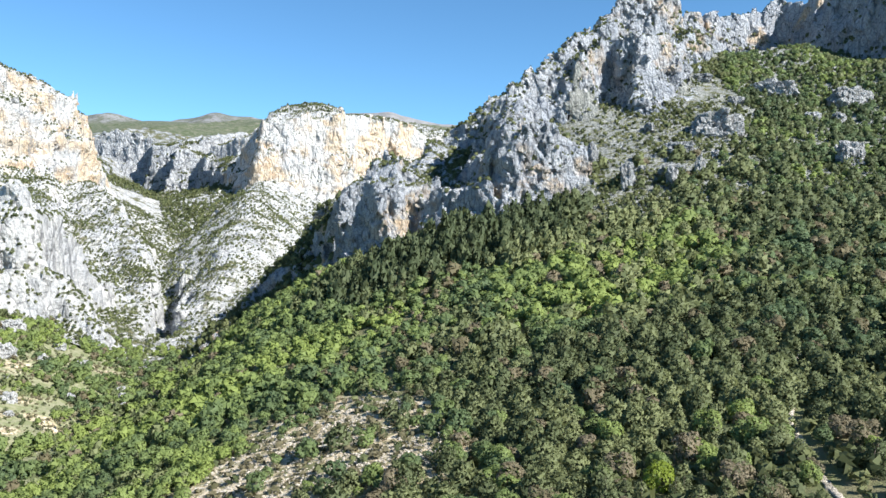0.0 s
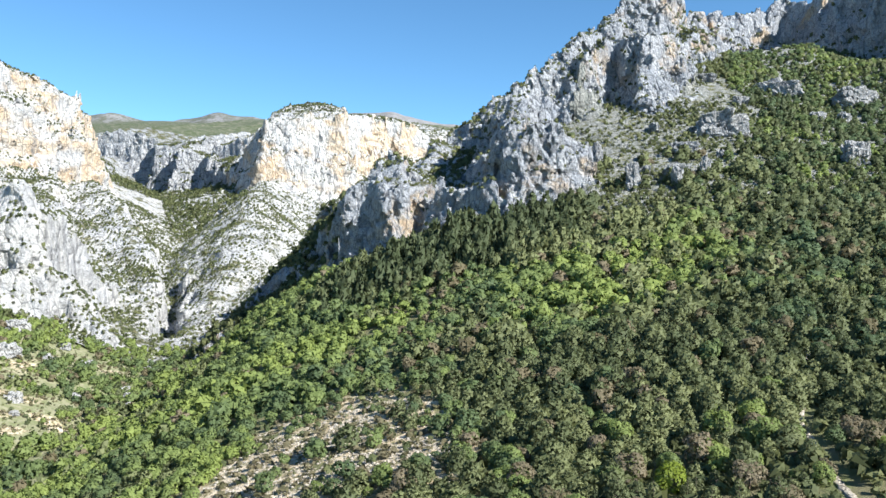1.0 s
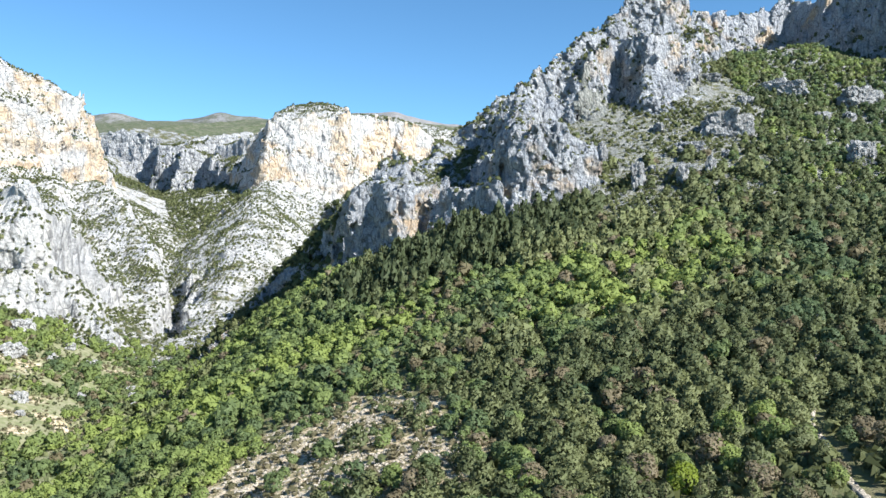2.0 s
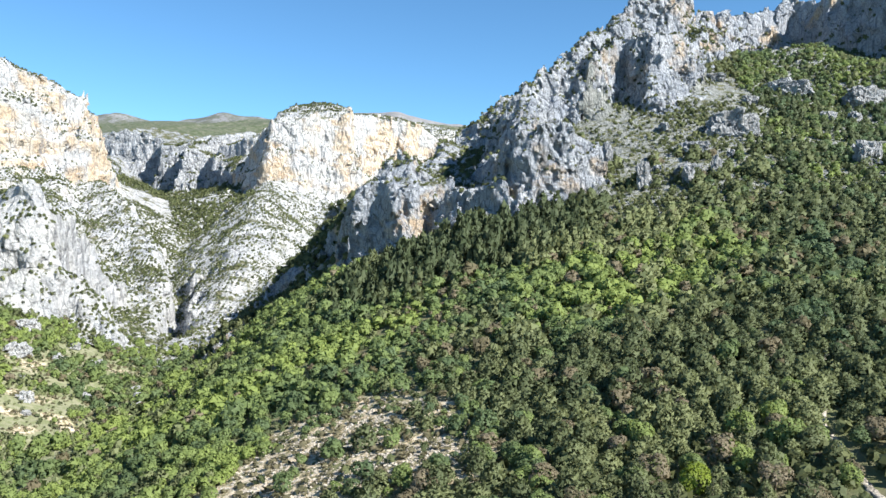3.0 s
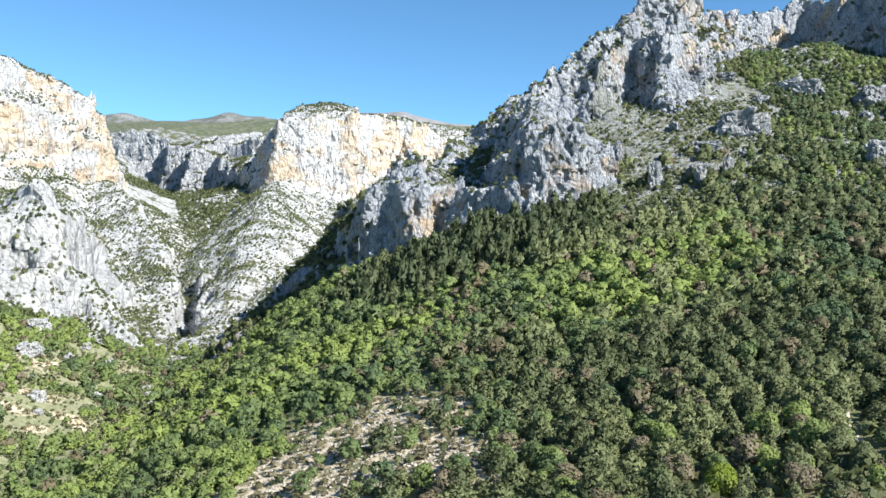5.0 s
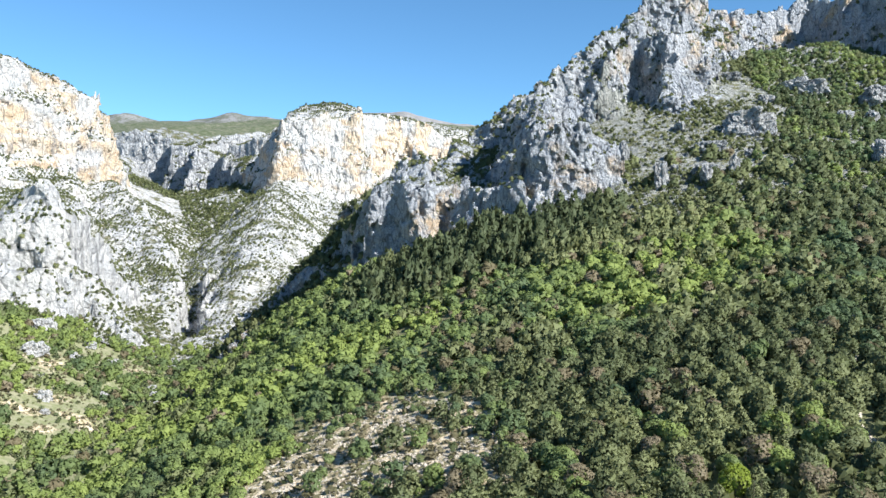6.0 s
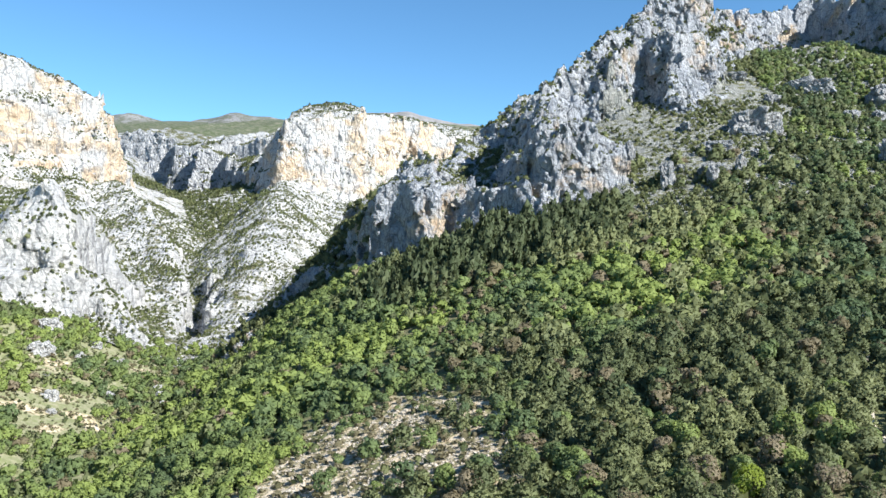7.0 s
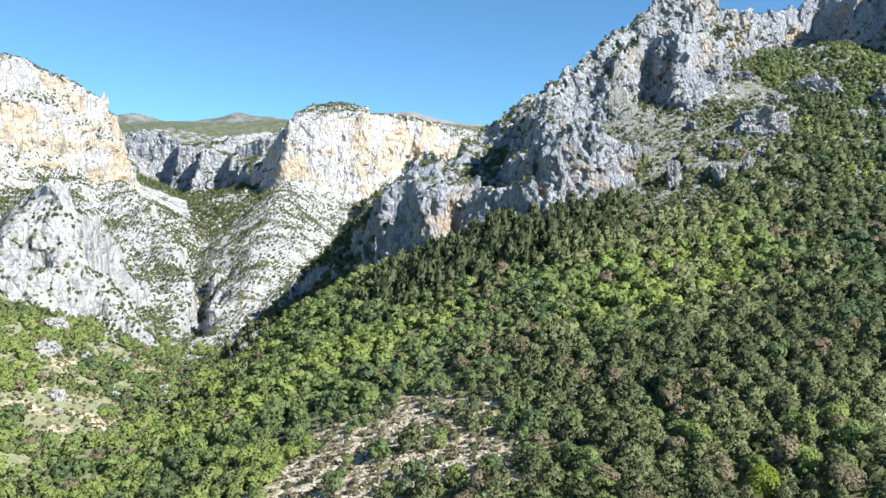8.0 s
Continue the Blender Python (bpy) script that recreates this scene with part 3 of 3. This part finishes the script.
# ---- trees ----
def crown(seed, lobes, width, height, leaves, size, cone):
    """A crown: corners of small leaf sprays that clothe several lobes, and the way each faces."""
    rng = np.random.RandomState(seed)
    spots, radii = [(0, 0, height * (0.45 if cone else 0.55))], [width * 0.30]
    for k in range(1, lobes):
        h = (k + rng.uniform(0, 0.8)) / lobes if cone else rng.uniform(0.30, 0.95)
        room = (1.08 - h) ** 0.65 if cone else math.sqrt(max(0.08, 1 - (2 * h - 1.2) ** 2))
        a = k * 2.4 + rng.uniform(-0.6, 0.6)
        reach = rng.uniform(0.55, 1.0) * width * 0.30 * room
        spots.append((reach * math.cos(a), reach * math.sin(a), h * height * 0.88))
        radii.append(width * rng.uniform(0.20, 0.29) * (0.40 + 0.6 * room))
    spots, radii = np.array(spots), np.array(radii)
    pick = rng.choice(lobes, leaves * 4, p=radii ** 2 / (radii ** 2).sum())
    way = rng.normal(size=(leaves * 4, 3))
    way[:, 2] += 0.25
    way /= np.linalg.norm(way, axis=1)[:, None]
    centre = spots[pick] + way * (radii[pick] * rng.uniform(0.86, 1.10, leaves * 4))[:, None]
    depth = np.min(np.linalg.norm(centre[:, None] - spots[None], axis=2) / radii[None], axis=1)
    best = np.argsort(-depth, kind="stable")[: leaves * 2]
    take = rng.permutation(best)[:leaves]
    centre, way, pick = centre[take], way[take], pick[take]
    nrm = way + rng.normal(size=(leaves, 3)) * 0.38
    nrm /= np.linalg.norm(nrm, axis=1)[:, None]
    side = np.cross(nrm, rng.normal(size=(leaves, 3)))
    side /= np.linalg.norm(side, axis=1)[:, None]
    other = np.cross(nrm, side)
    s = size * rng.uniform(0.6, 1.35, leaves)[:, None]
    if cone:
        other = way * 0.8 + rng.normal(size=(leaves, 3)) * 0.45 + np.array([0, 0, 0.55])
        other /= np.linalg.norm(other, axis=1)[:, None]
        side = np.cross(other, nrm)
        side /= np.linalg.norm(side, axis=1)[:, None]
        s = s * 1.12
    corners = np.stack([centre - side * s * 0.62 - other * s * 0.30, centre + side * s * 0.55 - other * s * 0.38, centre + side * s * rng.uniform(-0.3, 0.3, (leaves, 1)) + other * s * 0.66 - nrm * s * 0.1], 1)
    facing = way * 0.70 + nrm * 0.12 + np.array([0, 0, 0.40])
    facing /= np.linalg.norm(facing, axis=1)[:, None]
    return corners.reshape(-1, 3), np.repeat(facing, 3, axis=0)


def scatter(crowns, places, turns, widths, heights, kinds):
    """Many crowns joined: corners of quads, their facing, and for each corner the number of its tree."""
    out, facing, owner = [], [], []
    for k, (base, way) in enumerate(crowns):
        m = np.nonzero(kinds == k)[0]
        if not len(m):
            continue
        c, s = np.cos(turns[m])[:, None], np.sin(turns[m])[:, None]
        x = (base[None, :, 0] * c - base[None, :, 1] * s) * widths[m][:, None] + places[m, 0][:, None]
        y = (base[None, :, 0] * s + base[None, :, 1] * c) * widths[m][:, None] + places[m, 1][:, None]
        z = base[None, :, 2] * heights[m][:, None] + places[m, 2][:, None]
        out.append(np.stack([x, y, z], -1).reshape(-1, 3))
        facing.append(np.stack([way[None, :, 0] * c - way[None, :, 1] * s, way[None, :, 0] * s + way[None, :, 1] * c, way[None, :, 2] + 0 * c], -1).reshape(-1, 3))
        owner.append(np.repeat(m, len(base)))
    return np.concatenate(out), np.concatenate(facing), np.concatenate(owner)


def leafy(name, verts, facing, tint, solo, material, parent=None):
    """Foliage as one mesh: separate sprays that shade as the rounded mass they clothe."""
    ob = mesh_object(name, verts, np.arange(len(verts)).reshape(-1, 3), material, parent)
    ob.data.normals_split_custom_set_from_vertices(facing.astype(np.float32))
    ob.data.attributes.new("tint", "FLOAT", "POINT").data.foreach_set("value", tint.astype(np.float32))
    ob.data.attributes.new("solo", "FLOAT", "POINT").data.foreach_set("value", np.full(len(verts), solo, np.float32))
    return ob


def stand(name, crowns, places, widths, heights, tints, material, label, category, seed=0):
    rng = np.random.RandomState(seed)
    n = len(places)
    verts, facing, owner = scatter(crowns, places, rng.uniform(0, 6.283, n), widths, heights, rng.randint(0, len(crowns), n))
    return tagged(leafy(name, verts, facing, tints[owner], 0.0, material), label, category, kind="stuff")


def places_in(x0, x1, y0, y1, gap, seed):
    rng = np.random.RandomState(seed)
    xs, ys = np.meshgrid(np.arange(x0, x1, gap), np.arange(y0, y1, gap), indexing="ij")
    x = xs.ravel() + rng.uniform(-0.75, 0.75, xs.size) * gap
    y = ys.ravel() + rng.uniform(-0.75, 0.75, xs.size) * gap
    return x, y, rng


def in_sight(x, y):
    """The part of the hillside that the flight looks over."""
    return (np.abs(x + 6) < 0.66 * y + 18) & (y > 96)


x, y, rng = places_in(-360, 300, 90, 560, 3.7, 11)
keepers = in_sight(x, y) & np.where(side_of_gorge(x, y), y < np.where(x < -84, 468 - 1.0 * (x + 120), 432), y < 540)
x, y = x[keepers], y[keepers]
h, g = land(x, y), roughness_of(x, y)[1]
low = spur_rock(x, y)
wood = (g < 0.9) & (lump(x, y, 0 * x, 16, 2) > -0.85) & (h > low + 1)
wood &= bareness(x, y) < rng.uniform(0.25, 0.95, len(x))
wood &= ~((x < -140) & (lump(x, y, 0 * x, 15, 36) > 0.22))
gone, _, sunward, _ = line(x, y, PATH)
wood &= gone > np.where(y < 150, np.where(sunward, 2.6, 1.3), 0.0)
wood &= ~((y > 352) & (x > 70) & (lump(x, y, 0 * x, 9, 3) < 0.25))
x, y, h = x[wood], y[wood], h[wood]
n = len(x)
at = np.stack([x, y, h + uneven(x, y) - 0.3], 1)
size = 0.80 * np.clip(np.exp(rng.normal(-0.02, 0.34, n)), 0.45, 1.8) * np.interp(lump(x, y, 0 * x, 30, 7), [-0.6, 0.6], [0.85, 1.15])


def patch(cx, cy, rx, ry):
    return np.exp(-(((x - cx) / rx) ** 2 + ((y - cy) / ry) ** 2))


sunny, foot, copse = patch(52, 290, 36, 42), patch(-5, 365, 62, 42), patch(-60, 290, 50, 60)
tint = np.clip(0.47 + 0.50 * lump(x, y, 0 * x, 34, 8) + 0.30 * copse + rng.uniform(-0.33, 0.33, n) + 0.65 * sunny - 0.9 * foot + 0.35 * np.clip((200 - y) / 50, 0, 1) + 0.2 * np.clip((-30 - x) / 40, 0, 1) - 0.6 * np.clip((x - 0.27 * y) / 35, 0, 1), 0, 1)
piny = 0.7 * lump(x, y, 0 * x, 55, 5) + 0.9 * lump(x, y, 0 * x, 11, 6) + rng.uniform(-0.35, 0.35, n) + np.clip(x / 110, -0.7, 0.5) + 1.5 * foot - 1.2 * sunny - 0.7 * copse > 0.08
kind = np.where(piny, 1, 0)
tint = np.clip(tint + piny * (0.24 - 0.5 * foot + rng.uniform(-0.22, 0.22, n)), 0, 1)
size *= 1 + 0.14 * piny
kind[rng.uniform(0, 1, n) < np.where(x > -30, 0.055, np.where(x < -130, 0.06, 0.012))] = 2
kind[(x < -110) & (rng.uniform(0, 1, n) < 0.16)] = 1
for cx, cy in ((5, 238), (9, 241), (17, 274), (26, 276), (62, 190), (34, 168), (39, 170), (25, 146), (90, 190), (-2, 243)):
    kind[np.argmin((x - cx) ** 2 + (y - cy) ** 2)] = 2
bright = np.argmin((x - 33) ** 2 + (y - 122) ** 2)
size[np.hypot(x - 32, y - 115) < 7.5] *= 0.55
kind[bright], size[bright] = 3, 1.05
size *= 1 - 0.35 * np.clip(bareness(x, y), 0, 1)
gone, _, sunward, _ = line(x, y, PATH)
size[sunward & (gone < 7.0) & (y < 150)] *= 0.68
size = np.minimum(size, np.interp(y, [130, 240], [1.12, 1.40]))
tall = 1 + 0.85 * np.minimum(1, 1.5 * foot) * (kind == 1)
solo = y < 123

# the woods, fine sprays nearer by and coarser ones farther off
for near, far, leaves, spray in ((0, 160, 620, 0.46), (160, 235, 270, 0.70), (235, 700, 88, 1.27)):
    m = (y >= near) & (y < far) & ~solo
    oaks = [crown(s, 9, 5.2, 5.0, leaves, spray, False) for s in (1, 2, 3, 4)]
    pines = [crown(s, 16, 6.0, 5.2, leaves, spray, True) for s in (5, 6, 7, 8)]
    for k, name, shapes, material, label in ((0, "oak_wood", oaks, OAK, "dense light green oak wood on the slope"),
                                             (1, "pine_wood", pines, PINE, "dark grey-green pine wood on the slope"),
                                             (2, "dry_wood", oaks, DRY, "scattered brown and grey dry trees among pines")):
        q = m & (kind == k)
        stand(name, shapes, at[q], size[q], size[q] * tall[q] * rng.uniform(0.75, 1.08, q.sum()), tint[q], material, label, "forest", k + 1)

# trees thinning out over the upper slope
ux, uy, rng = places_in(100, 340, 355, 690, 3.9, 12)


def upper_wood(x, y):
    """The wooded part of the slope beside the scree."""
    return x > np.interp(y, [355, 418, 465, 572, 640], [104, 150, 186, 208, 240]) + 9 * lump(x, y, 0 * x, 24, 31)


m = upper_wood(ux, uy) & (spur_rock(ux, uy) < land(ux, uy) - 1.5) & (lump(ux, uy, 0 * ux, 14, 32) > -0.6) & (ux < 0.62 * uy) & ~((uy < 432) & (rng.uniform(0, 1, len(ux)) < 0.35))
ux, uy = ux[m], uy[m]
up = np.stack([ux, uy, land(ux, uy) - 0.4], 1)
size_up = 0.70 * np.clip(np.exp(rng.normal(0, 0.30, len(ux))), 0.5, 1.7)
tint_up = np.clip(0.30 + 0.8 * lump(ux, uy, 0 * ux, 26, 33) + rng.uniform(-0.3, 0.3, len(ux)), 0, 1)
conifer = 0.8 * lump(ux, uy, 0 * ux, 30, 34) + rng.uniform(-0.6, 0.6, len(ux)) > 0.25
coarse_oaks = [crown(s, 8, 5.2, 4.6, 84, 1.2, False) for s in (1, 2, 3, 4)]
coarse_pines = [crown(s, 12, 5.2, 5.6, 84, 1.2, True) for s in (5, 6, 7, 8)]
stand("oak_wood", coarse_oaks, up[~conifer], size_up[~conifer], size_up[~conifer] * 0.95, tint_up[~conifer], OAK, "light green oaks spread over the upper slope", "forest", 14)
stand("pine_wood", coarse_pines, up[conifer], size_up[conifer], size_up[conifer] * 1.1, tint_up[conifer], PINE, "grey-green pines spread over the upper slope", "forest", 15)


def trunk(height, thick, limbs, seed):
    """A tapered, slightly bent trunk with limbs."""
    rng = np.random.RandomState(seed)
    bm = bmesh.new()

    def branch(a, b, ra, rb):
        a, b = Vector(a), Vector(b)
        mid = (a + b) / 2 + Vector(rng.uniform(-0.08, 0.08, 3)) * (b - a).length
        rings = []
        for p, r in ((a, ra), (mid, (ra + rb) / 2), (b, rb)):
            turn = (b - a).to_track_quat("Z", "Y")
            rings.append([bm.verts.new(p + turn @ Vector((r * math.cos(i * 1.0472), r * math.sin(i * 1.0472), 0))) for i in range(6)])
        for lower, upper in zip(rings, rings[1:]):
            for i in range(6):
                bm.faces.new((lower[i], lower[(i + 1) % 6], upper[(i + 1) % 6], upper[i]))

    branch((0, 0, -0.6), (0.1, 0.05, height), thick, thick * 0.3)
    for _ in range(limbs):
        z, a = height * rng.uniform(0.35, 0.85), rng.uniform(0, 6.283)
        branch((0, 0, z), (1.4 * math.cos(a), 1.4 * math.sin(a), z + rng.uniform(0.2, 0.9)), thick * 0.4, thick * 0.12)
    return bm


def part(name, data, material, parent, label=""):
    """One mesh under a thing, from a bmesh."""
    mesh = bpy.data.meshes.new(name)
    data.to_mesh(mesh)
    data.free()
    mesh.materials.append(material)
    ob = new(name, mesh)
    ob.parent = parent
    return tagged(ob, label)


def tree(name, shape, height, material, label, seed):
    """One tree with its trunk and crown."""
    base = tagged(new(name), label, "tree", "trees on the near slope")
    part("trunk", trunk(height, 0.16, 5, seed), BARK, base)
    leafy("crown", *shape, np.zeros(len(shape[0])), 1.0, material, base)
    return base


KINDS = {0: [tree("oak_tree", crown(s, 12, 5.4, 4.8, 1000, 0.38, False), 3.6, OAK, "leafy light green oak on the stony slope", s) for s in (51, 52, 53)],
         1: [tree("pine_tree", crown(s, 17, 6.0, 5.4, 1050, 0.36, True), 5.6, PINE, "bushy grey-green pine on the stony slope", s) for s in (54, 55, 56)],
         2: [tree("dry_tree", crown(s, 10, 4.6, 4.6, 560, 0.33, False), 3.4, DRY, "dry brown tree with thin foliage", s) for s in (57, 58)],
         3: [tree("oak_tree", crown(59, 12, 5.6, 4.6, 900, 0.42, False), 3.0, BRIGHT, "round bright yellow-green bush among grey pines", 59)]}
used = set()
for i in np.nonzero(solo)[0]:
    pattern = KINDS[kind[i]][rng.randint(len(KINDS[kind[i]]))]
    m = Matrix.LocRotScale(at[i], Euler((0, 0, rng.uniform(0, 6.283))), Vector((size[i], size[i], size[i] * rng.uniform(0.85, 1.2))))
    if pattern in used:
        copy_thing(pattern, m)
    else:
        pattern.matrix_basis = m
        used.add(pattern)

# scrub on the rock
bushes = [crown(s, 3, 2.0, 1.4, 10, 1.25, False) for s in (31, 32, 33, 34, 35)]
shrubs = [crown(s, 5, 2.2, 1.8, 14, 1.18, False) for s in (36, 37, 38)]


def scrub(name, points, steep, cover, big, label, seed, where=None, shapes=bushes, material=SCRUB, least=0.04):
    """Low bushes on the ledges and slopes of a cliff."""
    rng = np.random.RandomState(seed)
    p, n = points
    chance = np.clip((n[:, 2] - steep) / 0.25, 0, 1) * np.clip(cover + 0.9 * lump(p[:, 0], p[:, 1], p[:, 2], 40, 4) + 0.6 * lump(p[:, 0], p[:, 1], p[:, 2], 12, 5), least, 1)
    m = rng.uniform(0, 1, len(p)) < chance
    if where is not None:
        m &= where(p[:, 0], p[:, 1])
    p = p[m] - np.array([0, 0, 0.35])
    w = big * np.clip(np.exp(rng.normal(0, 0.38, len(p))), 0.5, 1.6)
    return stand(name, shapes, p, w, w * rng.uniform(0.8, 1.3, len(p)), rng.uniform(0, 1, len(p)), material, label, "scrub", seed)


x, y, rng = places_in(-300, 200, 96, 480, 2.6, 61)
m = in_sight(x, y) & (roughness_of(x, y)[1] < 0.8) & (rng.uniform(0, 1, len(x)) < np.where(bareness(x, y) > 0.3, 1.0, np.where(y < 210, 0.75, 0.30)))
gone, _, sunward, _ = line(x, y, PATH)
m &= (gone > np.where(sunward, 2.2, 1.0)) & (land(x, y) > spur_rock(x, y) + 1)
p = np.stack([x, y, land(x, y) + uneven(x, y) - 0.15], 1)[m]
w = rng.uniform(0.3, 1.0, len(p)) ** 1.4 * np.where(bareness(p[:, 0], p[:, 1]) > 0.3, 1.15, np.where(p[:, 1] < 170, 1.6, 1.15))
dry = (bareness(p[:, 0], p[:, 1]) > 0.25) & (rng.uniform(0, 1, len(p)) < 0.8)
stand("undergrowth", shrubs, p[~dry], w[~dry], w[~dry], rng.uniform(0, 1, (~dry).sum()), SCRUB, "low green bushes between the trees", "undergrowth", 62)
stand("heath", shrubs, p[dry], w[dry], w[dry] * 0.7, rng.uniform(0, 1, dry.sum()), HEATH, "dry olive and brown scrub in the clearings", "undergrowth", 63)


def wooded(x, y):
    return (x > 95 + 0.2 * (480 - y)) & ((y > 470) | (x > 165))


scrub("spur_scrub", SPUR, 0.42, 0.30, 0.8, "low dark green scrub on the limestone ledges", 41, lambda x, y: ~wooded(x, y) & (y > 352) & (x > -186), shrubs, least=0.12)
scrub("slope_scrub", SPUR, 0.38, 0.45, 0.85, "dense green scrub on the upper slope", 42, wooded)
scrub("ridge_scrub", SPUR, 0.35, 0.45, 1.2, "green bushes crowded under the ridge wall", 47, lambda x, y: (x > 180) & (y > 545), shrubs)
scrub("saddle_scrub", SPUR, 0.30, 0.7, 1.0, "dense green scrub on the saddle behind the cliff", 48, lambda x, y: (x < 70) & (y > 520), shrubs)
scrub("flank_scrub", SPUR, 0.20, 0.55, 1.5, "dark green bushes on the shaded flank above the gorge", 49, lambda x, y: (x < -52) & (y > 440), shrubs)
scrub("left_scrub", LEFT, 0.25, 0.30, 1.0, "scattered dark green scrub on pale rock", 43, least=0.25)
scrub("middle_scrub", MID, 0.25, 0.34, 1.05, "scattered dark green scrub on pale scree", 44, least=0.25)
scrub("rib_scrub", RIB_SLOPE, 0.15, 0.12, 0.75, "dark bushes dotted over the pale stony rib", 50, least=0.22)
scrub("summit_scrub", TOP, 0.45, 0.40, 1.35, "patchy grey-green scrub on the flat mountain top", 51, least=0.15)
scrub("basin_scrub", MID, 0.35, 0.75, 1.7, "green scrub on the slope at the head of the gorge", 45, lambda x, y: (x > -0.50 * y) & (x < -0.26 * y) & (y > 1080) & (y < 1500))
scrub("back_scrub", BACK, 0.35, 0.70, 1.6, "green scrub between grey crags", 46, lambda x, y: (x > -0.50 * y) & (y < 1720))


# ---- boulders and outcrops ----
def boulder(name, x, y, width, depth, height, turn, seed, label, sunk=0.3):
    """A weathered block of limestone, cracked and uneven, set into the slope."""
    bm = bmesh.new()
    bmesh.ops.create_icosphere(bm, subdivisions=5 if width > 11 else 4, radius=1.0)
    p = np.array([v.co[:] for v in bm.verts])
    q = np.sign(p) * np.abs(p) ** 0.75
    k = 3.0 + seed * 5.0
    value, gap, _ = blocks(q[:, 0] * 2.0 + k, q[:, 1] * 2.0 + k, q[:, 2] * 2.0 + k, 1.05, 1.2, 3)
    fine, crack, _ = blocks(q[:, 0] * 5 + k, q[:, 1] * 5 + k, q[:, 2] * 5 + k, 1.05, 1.3, 4)
    r = 1 + 0.22 * value + 0.09 * fine - 0.12 * np.clip(1 - gap / 0.15, 0, 1) - 0.05 * np.clip(1 - crack / 0.15, 0, 1) + 0.12 * lump(q[:, 0] + k, q[:, 1] + k, q[:, 2] + k, 0.5)
    for v, a, s in zip(bm.verts, q, r):
        v.co = Vector((a[0] * s * width / 2, a[1] * s * depth / 2, a[2] * s * height / 2))
    mesh = bpy.data.meshes.new(name)
    bm.to_mesh(mesh)
    bm.free()
    mesh.materials.append(ROCK_WHITE if x < 0 else ROCK_LOOSE)
    ob = new(name, mesh)
    z = float(land(np.array([x]), np.array([y]))[0])
    ob.matrix_basis = pose(x, y, z + height * (0.5 - sunk), 0, 0, turn)
    return tagged(ob, label, "rock", "rocks on the slopes")


for k, (x, y, w, d, h, turn) in enumerate(((158, 450, 30, 16, 22, -15), (130, 424, 18, 12, 9, -25), (222, 522, 30, 12, 15, -35), (265, 500, 26, 14, 16, 10),
                                           (208, 392, 14, 10, 18, 0), (117, 391, 12, 9, 11, 0), (190, 500, 11, 8, 8, 20), (183, 545, 14, 9, 7, -30))):
    boulder("outcrop", x, y, w, d, h, turn, k, "grey limestone outcrop standing out of the slope", 0.42)
for k, (x, y, w, d, h) in enumerate(((92, 384, 7, 6, 17), (129, 386, 4.5, 4, 14), (113, 380, 5, 5, 12), (72, 421, 9, 7, 15), (83, 427, 5, 5, 15))):
    boulder("rock_pinnacle", x, y, w, d, h, 20 * k, 20 + k, "slender pale limestone pinnacle on the slope", 0.25)
for k, (x, y, w, d, h) in enumerate(((-208, 366, 7, 6, 7), (-242, 420, 13, 9, 9), (-180, 430, 9, 6, 6), (-176, 421, 5, 4, 4), (-222, 389, 4, 4, 4), (226, 470, 10, 7, 8),
                                     (242, 470, 10, 7, 9), (124, 462, 10, 6, 7), (164, 331, 8, 5, 4), (-236, 470, 8, 6, 6), (-200, 352, 4, 3, 3), (-262, 466, 15, 10, 10), (-214, 452, 10, 7, 6), (-228, 436, 8, 6, 5), (-195, 398, 6, 5, 4), (-168, 398, 7, 5, 4), (146, 412, 5, 4, 5), (104, 402, 5, 4, 5))):
    boulder("boulder", x, y, w, d, h, 37 * k, 40 + k, "pale limestone boulder lying on the slope", 0.3)

# loose stones in the clearing and on the scree
x, y, rng = places_in(-85, 0, 130, 225, 0.95, 71)
m = bareness(x, y) > rng.uniform(0.35, 1.4, len(x))
x, y = x[m], y[m]
z = land(x, y) + uneven(x, y)
bm = bmesh.new()
bmesh.ops.create_icosphere(bm, subdivisions=1, radius=0.5)
shape = np.array([v.co[:] for v in bm.verts])
faces = np.array([[v.index for v in f.verts] for f in bm.faces])
bm.free()
size = rng.uniform(0.25, 1.1, (len(x), 1, 3)) * np.array([1, 1, 0.7]) * rng.uniform(0.6, 1.4, (len(x), 1, 1))
corners = shape[None] * size * rng.uniform(0.75, 1.25, (len(x), len(shape), 1)) + np.stack([x, y, z + 0.05], 1)[:, None]
index = (faces[None] + (np.arange(len(x)) * len(shape))[:, None, None]).reshape(-1, 3)
tagged(mesh_object("stones", corners.reshape(-1, 3), index, STONE, smooth=False), "pale stones scattered over the bare clearing", "stones", kind="stuff")
